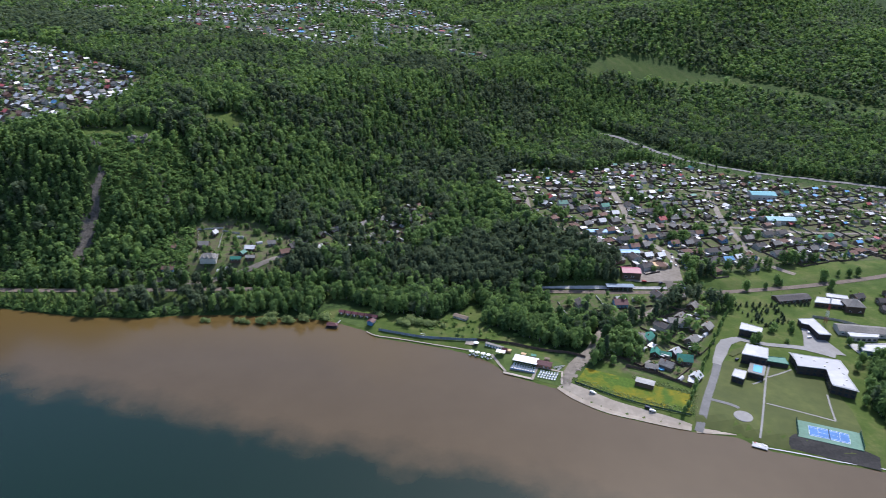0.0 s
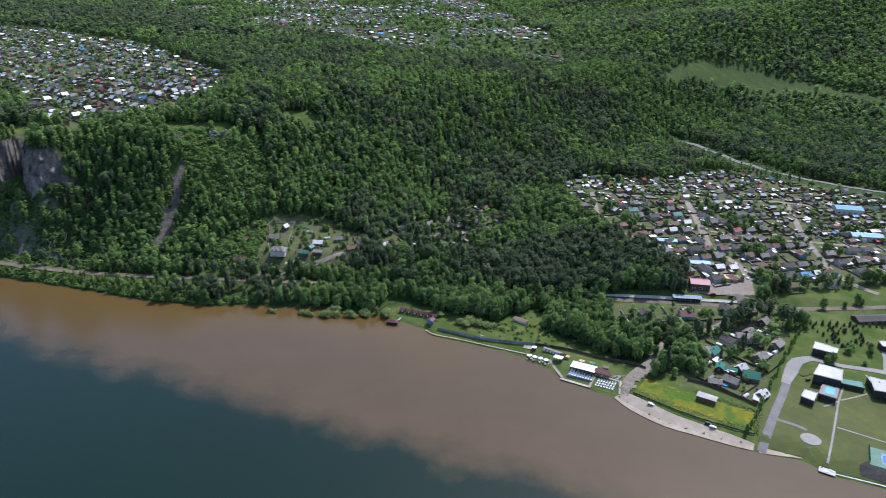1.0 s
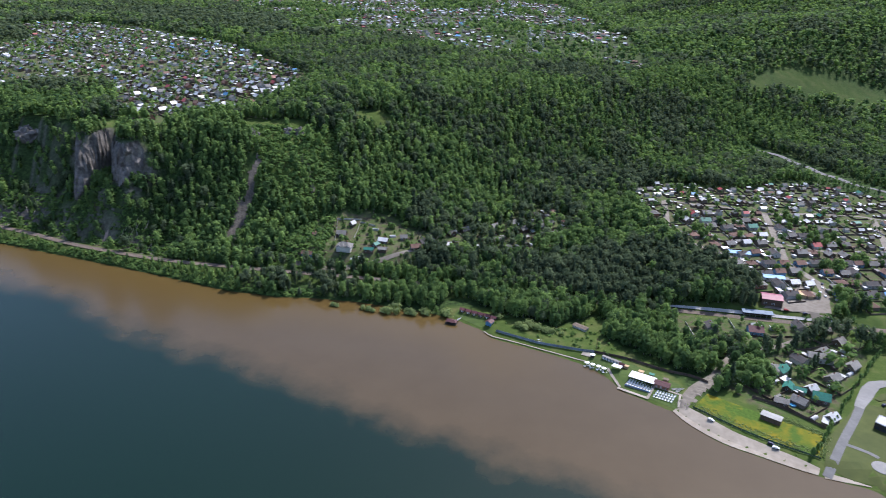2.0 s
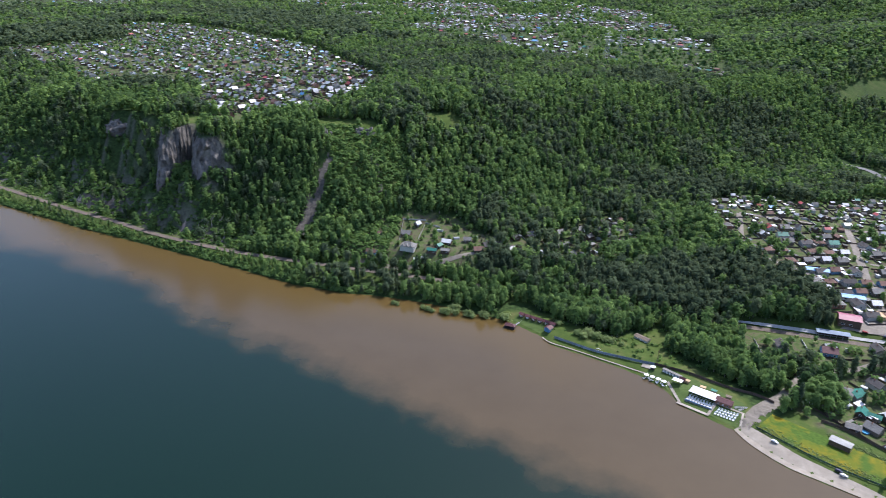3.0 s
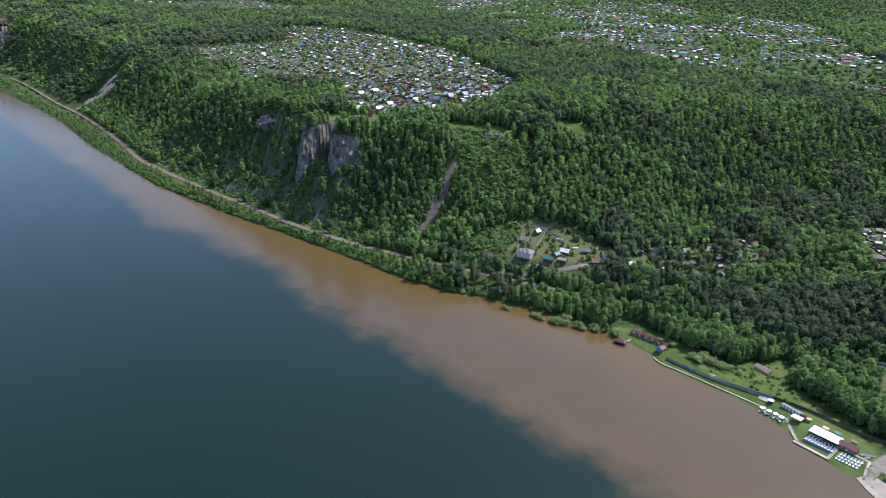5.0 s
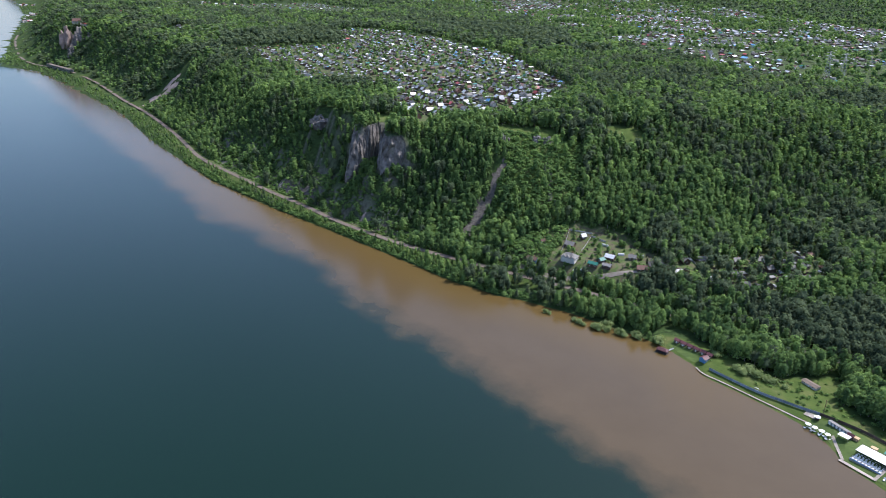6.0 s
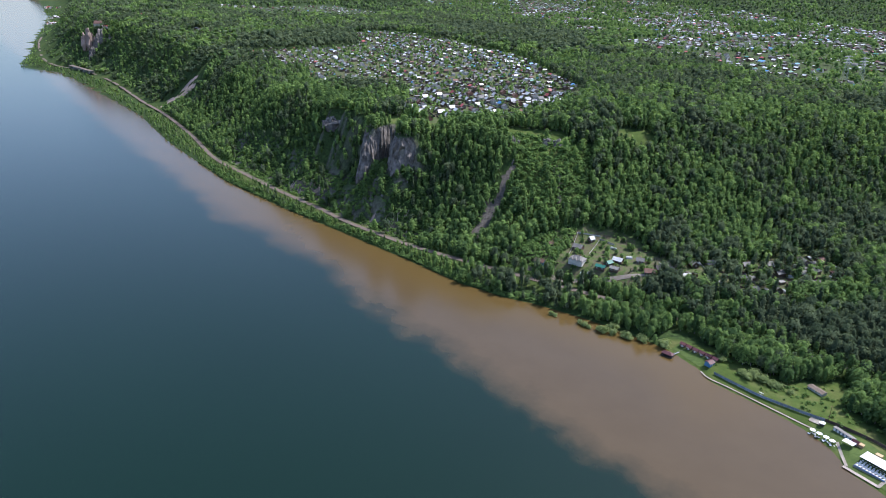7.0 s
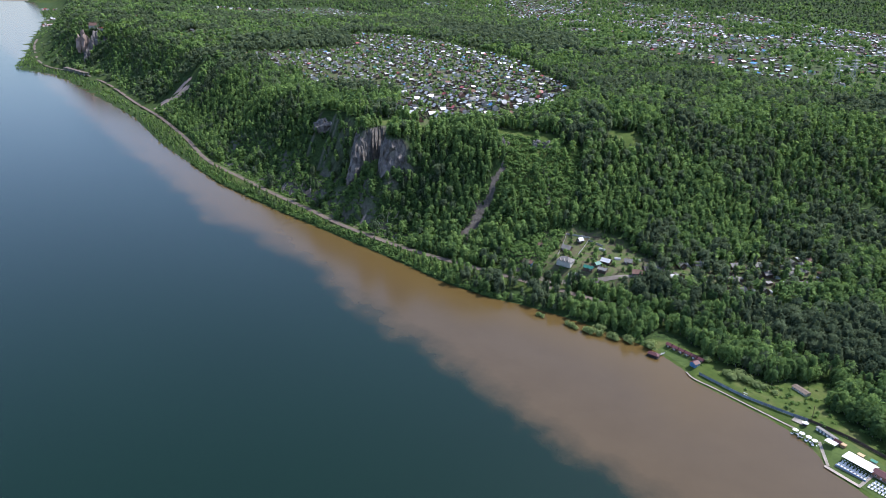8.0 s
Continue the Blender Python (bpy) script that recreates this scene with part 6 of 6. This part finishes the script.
PAINT = surface("white_car_paint", (0.66, 0.66, 0.67), (0.74, 0.74, 0.75), 0.5, 0.2, 0.3, vary=0)
PAINT_DARK = surface("dark_car_paint", (0.02, 0.025, 0.05), (0.04, 0.045, 0.08), 0.5, 0.2, 0.3, vary=0)
PAINT_RED = surface("red_truck_paint", (0.28, 0.03, 0.03), (0.36, 0.06, 0.05), 0.5, 0.2, 0.4, vary=0)
car(160.5, 400, -38, PAINT, "white car parked on the river sand")
car(192, 378.5, -30, PAINT_DARK, "dark car parked on the river sand")
car(194, 375.4, -22, PAINT, "white car parked on the river sand")
car(276, 549.5, 20, PAINT_DARK, "dark car standing at the level crossing")
car(363, 459, 60, PAINT, "white car parked in the villa courtyard")
car(359.5, 452, 10, PAINT, "white car parked in the villa courtyard")
car(371, 452, 95, PAINT_DARK, "dark car parked along the garage wall")
car(284, 428, 30, PAINT_DARK, "dark car parked beside the main villa")
for x, y, a, p in ((309, 598, 70, PAINT), (312, 606, 60, PAINT_DARK), (303, 588, 80, PAINT), (304, 580, 85, PAINT), (297, 640, 80, PAINT_DARK), (308, 695, 80, PAINT), (306, 612, 50, PAINT)):
    car(x, y, a, p, "white car parked along a village road" if p is PAINT else "dark car parked along a village road")

# houses by the shore road that stand out
cabinets = [(243, 431, 11, 9, 3.4, 3.4, -20, W0, R_GREEN, "tall house with a steep dark green roof"), (225, 443, 8, 6, 3, 2, 60, W1, R_GREEN, "small house with a teal green roof"),
            (232, 440, 8, 5, 2.6, 1.6, -25, W2, R_GREEN, "low annex with a teal green roof"), (219, 463, 11, 10, 5, 2.6, -18, W2, SLATE, "two-storey pale house with a grey hipped roof"),
            (214, 424.5, 9, 7, 3, 1.6, -20, W1, SLATE, "low dark garage with a grey roof"), (262, 482, 17, 9, 4, 2.2, -12, W2, SLATE, "large pale house with a blue-grey slate roof"),
            (224.5, 516, 11, 10, 3.6, 3, -5, W3, MAROON, "blue house with a dusky purple roof by the railway"), (183, 487, 6, 5, 3, 2.6, 30, W1, R_GREEN, "small cabin with a bright teal roof under trees")]
for x, y, l, w, h, r, a, wm, rm, lab in cabinets:
    t = house_model("house", l, w, h, r, wm, rm, lab, hipped="hipped" in lab)
    t.matrix_basis = pose(x, y, float(land(x, y)), 0, 0, a)
shed = shed_model("shed", 8, 4, 2.4, W0, WHITE_ROOF, "long shed with a white roof by the meadow fence")
shed.matrix_basis = pose(235.5, 404.5, float(land(235, 404)), 0, 0, 58)
tub = hub("paddling_pool", 221.5, 423, float(land(221, 423)) + 0.1, 0, "round blue paddling pool in a garden", "pool")
bm = bmesh.new()
bmesh.ops.create_cone(bm, cap_ends=False, segments=20, radius1=2.2, radius2=2.2, depth=0.9)
bmesh.ops.translate(bm, vec=(0, 0, 0.45), verts=bm.verts[:])
part("rim", bm, BLUE, tub)
bm = bmesh.new()
bmesh.ops.create_cone(bm, cap_ends=True, segments=20, radius1=2.15, radius2=2.15, depth=0.7)
bmesh.ops.translate(bm, vec=(0, 0, 0.35), verts=bm.verts[:])
part("water_fill", bm, POOL, tub)

# cottages on the terrace below the bluff
for x, y, l, w, h, r, a, wm, rm, lab in ((-130, 619.5, 14, 10, 4.2, 3.4, -6, W2, SLATE, "large pale cottage with a grey many-gabled roof"), (-138, 645, 9, 7.5, 3.2, 2.6, -6, W1, SLATE, "dark timber cottage with a grey roof"),
                                         (-131, 664, 5.5, 5, 2.8, 2.6, 60, W1, R_TIN, "small dark cottage with a bright roof"), (-165, 612.5, 10, 6, 2.8, 2, -10, W3, R_BROWN, "blue shed house with a dusky pink roof"),
                                         (-106, 617, 9, 5, 2.8, 1.6, -5, W1, R_GREEN, "low cottage with a bright teal roof"), (-101, 626, 6, 5, 2.8, 1.8, 60, W1, R_GREEN, "small annex with a bright teal roof"),
                                         (-95, 636, 9, 7, 3, 2.2, -8, W1, R_TIN, "dark cottage with a patched metal roof"), (-93, 618, 8, 5, 2.6, 1.5, -5, W1, SLATE, "low dark outbuilding with a grey roof"),
                                         (-55, 636, 9, 8, 3.2, 3, 35, W1, R_FELT, "dark timber cottage among the trees"), (-62, 624, 9, 7, 3, 2.6, 20, W0, R_BROWN, "timber cottage with a brown roof among trees"),
                                         (-76, 645, 7, 6, 3, 2.2, 10, W0, SLATE, "timber cottage with a grey roof among trees"), (-118, 607, 7, 4, 2.4, 1.2, -8, W2, WHITE_ROOF, "low pale outbuilding with a white roof"),
                                         (-164, 640, 4, 4, 2.6, 1.4, 0, W1, R_BROWN, "small garden hut with a brown roof")):
    t = house_model("cottage", l, w, h, r, wm, rm, lab, hipped="many-gabled" in lab)
    t.matrix_basis = pose(x, y, float(land(x, y)), 0, 0, a)
    if "many-gabled" in lab:
        for sx in (-4.2, 0, 4.2):
            bm = gable(bmesh.new(), 5.5, 4.0, 3.6, 2.4, 0.15, 0.3)
            g = part("gable_roof", bm, rm, t)
            g.matrix_basis = pose(sx, -2.6, 0.3, 0, 0, 90)
            g = part("gable_wall", gable_walls(bmesh.new(), 5.2, 3.8, 3.4, 2.3, 0.2), wm, t)
            g.matrix_basis = pose(sx, -2.6, 0.3, 0, 0, 90)
for x, y, a in ((-107, 662, -6), (-115, 610, -8), (-88, 650, 20), (-70, 655, 10)):
    placed(GREENHOUSE, x, y, a, used)
for k in range(150):
    x, y = dice.uniform(-190, -50), dice.uniform(600, 684)
    if inside(x, y, TERRACE_COTTAGES) and (near_line(np.array([x]), np.array([y]), [(-175, 606), (-140, 600), (-100, 606), (-60, 622)])[0] > 4):
        plant("spruce" if k % 4 == 0 else "fruit", x, y, dice.uniform(2.5, 7), "garden trees on the terrace")

# station
patch("platform", [(165, 556.5), (226, 549.5), (300, 541.5), (300, 544), (226, 552.5), (165, 559.5)], CONCRETE, 0.9, "long pale railway platform", "platform")
stop = hub("station_shelter", 237, 548.5, RAIL_Z - 0.2, -7, "long station shelter with a pale blue-grey flat roof", "station")
part("rear_wall", boxed(0, 1.8, 0, 23, 3.4, 3.4), DARK_WALL, stop)
part("roof", boxed(0, 0, 3.9, 25, 7.4, 0.3), FENCE_BLUE, stop)
for k in range(6):
    part("post", boxed(-11 + 4.4 * k, -3, 0, 0.2, 0.2, 3.9), STEEL, stop)
red_hall = warehouse(253, 565.5, 16.5, 13, 6.0, 1.8, -11, W1, surface("crimson_roof", (0.25, 0.05, 0.09), (0.33, 0.08, 0.13), 0.8, rough=0.5), "dark hall with a crimson metal roof by the station")
patch("yard", [(244, 556), (262, 553), (297, 546), (305, 575), (291, 602), (274, 580), (262, 574)], DIRT, 0.25, "dusty yard between the station and village", "yard")
frame_house = flat_house("timber_frame_house", [(280, 585), (294, 582), (291, 572), (278, 575)], 3.0, "unfinished house of fresh yellow timber", "house", TIMBER, TIMBER, False)
car(262, 553.5, -10, PAINT_RED, "red truck parked in the station yard")
blue_hall = warehouse(268, 606, 18, 8, 3.4, 1.2, -8, W2, BLUE, "long house with a bright sky-blue metal roof")
blue_hall = warehouse(252, 656, 20, 8, 3.4, 1.4, -8, W2, BLUE, "long house with a bright sky-blue metal roof")
warehouse(480, 690, 32, 13, 5, 2, -8, W2, surface("pale_teal_roof", (0.26, 0.42, 0.44), (0.36, 0.52, 0.54), 0.6), "large hall with a pale teal roof")
warehouse(505, 770, 30, 16, 6, 2, -10, W2, surface("teal_roof", (0.16, 0.36, 0.40), (0.24, 0.46, 0.50), 0.6), "large hall with a teal roof at the forest edge")

# willow bushes standing in the flood
for x, y, h in ((-124, 538, 2.6), (-120, 537, 2.2), (-97, 535, 2.8), (-92, 533, 3.2), (-88, 531, 2.4), (-79, 532, 3.2), (-75, 530, 4.2), (-69, 538, 4.6), (-67, 531, 3.6), (-57, 531, 4.0), (-53, 529, 3.2), (-44, 533, 4.0), (-41, 531, 3.4), (-25, 531, 5)):
    plant("willow", x, y, h * 1.55, "willow bushes in the flood", -0.4, 1.15)
for x, y, h in ((46, 512, 4.5), (51, 510, 5), (57, 507, 4), (40, 509, 4.5), (44, 515, 5), (62, 506, 4), (36, 513, 4), (70, 503, 3), (19, 526, 4)):
    plant("willow", x, y, h * 1.2, "willow bushes on the bank meadow", None, 1.35)

# fallen trunks on the slips above the railway
log = hub("fallen_trunk", 0, 0, 0, 0, "bleached fallen tree trunk lying on the slope", "log", "fallen trunks on the slips")
bm = rod(bmesh.new(), (0, 0, 0), (0.4, 0, 9), 0.24, 0.10, 7)
part("stem", bm, DEADWOOD, log)
for k in range(3):
    part("branch", rod(bmesh.new(), (0.1, 0, 4 + 1.5 * k), (0.9 * (-1) ** k, 0.8, 5.2 + 1.5 * k), 0.07, 0.03, 5), DEADWOOD, log)
log_used = set()
for k in range(70):
    x = dice.choice((dice.uniform(-372, -320), dice.uniform(-560, -480), dice.uniform(-700, -600)))
    y = float(np.interp(x, RAIL_X, RAIL_Y)) + dice.uniform(12, 40)
    z0, z1 = float(land(x, y)), float(land(x, y + 6))
    m = pose(x, y, z0 + 0.7, -90 + math.degrees(math.atan2(z1 - z0, 6)) + 4, 0, dice.uniform(-40, 40))
    t = repeat(log, m) if log in log_used else log
    log_used.add(log)
    t.matrix_basis = m


# boats and stalls of the beach club
def boat(x, y, turn, paint, label):
    t = hub("boat", x, y, float(land(x, y)) + 0.3, turn, label, "boat", "boats on the beach")
    bm = bmesh.new()
    rings = []
    for k in range(7):
        s = k / 6
        w = 0.85 * (1 - s ** 3) + 0.04
        rings.append([bm.verts.new((-2.4 + 4.8 * s, sy * w * f, z + 0.25 * s * s)) for sy, f, z in ((-1, 1, 0.75), (-1, 0.7, 0.1), (1, 0.7, 0.1), (1, 1, 0.75))])
    for a, b in zip(rings[:-1], rings[1:]):
        for j in range(3):
            bm.faces.new((a[j], b[j], b[j + 1], a[j + 1]))
    bm.faces.new(rings[0])
    bmesh.ops.solidify(bm, geom=bm.faces[:], thickness=0.06)
    bmesh.ops.recalc_face_normals(bm, faces=bm.faces[:])
    part("hull", bm, paint, t)
    for bx_ in (-1.2, 0.3):
        part("bench", boxed(bx_, 0, 0.5, 0.35, 1.3, 0.06), BOARDS, t)


for x, y, a in ((144.5, 433.5, 20), (146.5, 431.5, 35), (148.5, 434, 10)):
    boat(x, y, a, WHITE, "white rowing boat drawn up beside the bar hut")
for x, y, a, m in ((114, 458.5, -28, TIMBER), (124, 452, -28, TIMBER), (131, 449, -28, R_GREEN), (140, 443.5, -28, W0)):
    t = hub("stall", x, y, float(land(x, y)), a, "small wooden stall behind the beach pavilion", "stall")
    part("counter", boxed(0, 0, 0, 3.2, 2.2, 1.1), TIMBER, t)
    part("roof", boxed(0, 0, 2.3, 4, 3, 0.12), m, t)
    for sx in (-1.7, 1.7):
        for sy in (-1.2, 1.2):
            part("post", boxed(sx, sy, 0, 0.1, 0.1, 2.3), W0, t)

panel_fence([(382, 482), (403, 472), (426, 453), (446, 440)], CONCRETE, STEEL, 2.2, "pale concrete panel wall beside the warehouses")

# the house on the brow of the far cliff, and the gallery over the track below it
far_villa = house_model("house", 22, 16, 9, 7, W2, R_BROWN, "large pale house on the brow of the far cliff")
far_villa.matrix_basis = pose(-1764, 1345, float(land(-1764, 1345)), 0, 0, 30)
far_annex = house_model("house", 20, 9, 4, 2.5, W2, R_RED, "low pale annex beside the house on the far cliff")
far_annex.matrix_basis = pose(-1728, 1342, float(land(-1728, 1342)), 0, 0, 5)
gallery = hub("rockfall_gallery", -1678, 1209, RAIL_Z, -15, "long dark concrete gallery over the track under the far cliff", "gallery")
part("roof", boxed(0, 0, 6, 140, 11, 0.8), BALLAST, gallery)
part("wall", boxed(0, 5.4, -1, 140, 0.8, 7), CONCRETE, gallery)
for k in range(18):
    part("pillar", boxed(-68 + 8 * k, -5, -1, 1.0, 1.0, 7), CONCRETE, gallery)
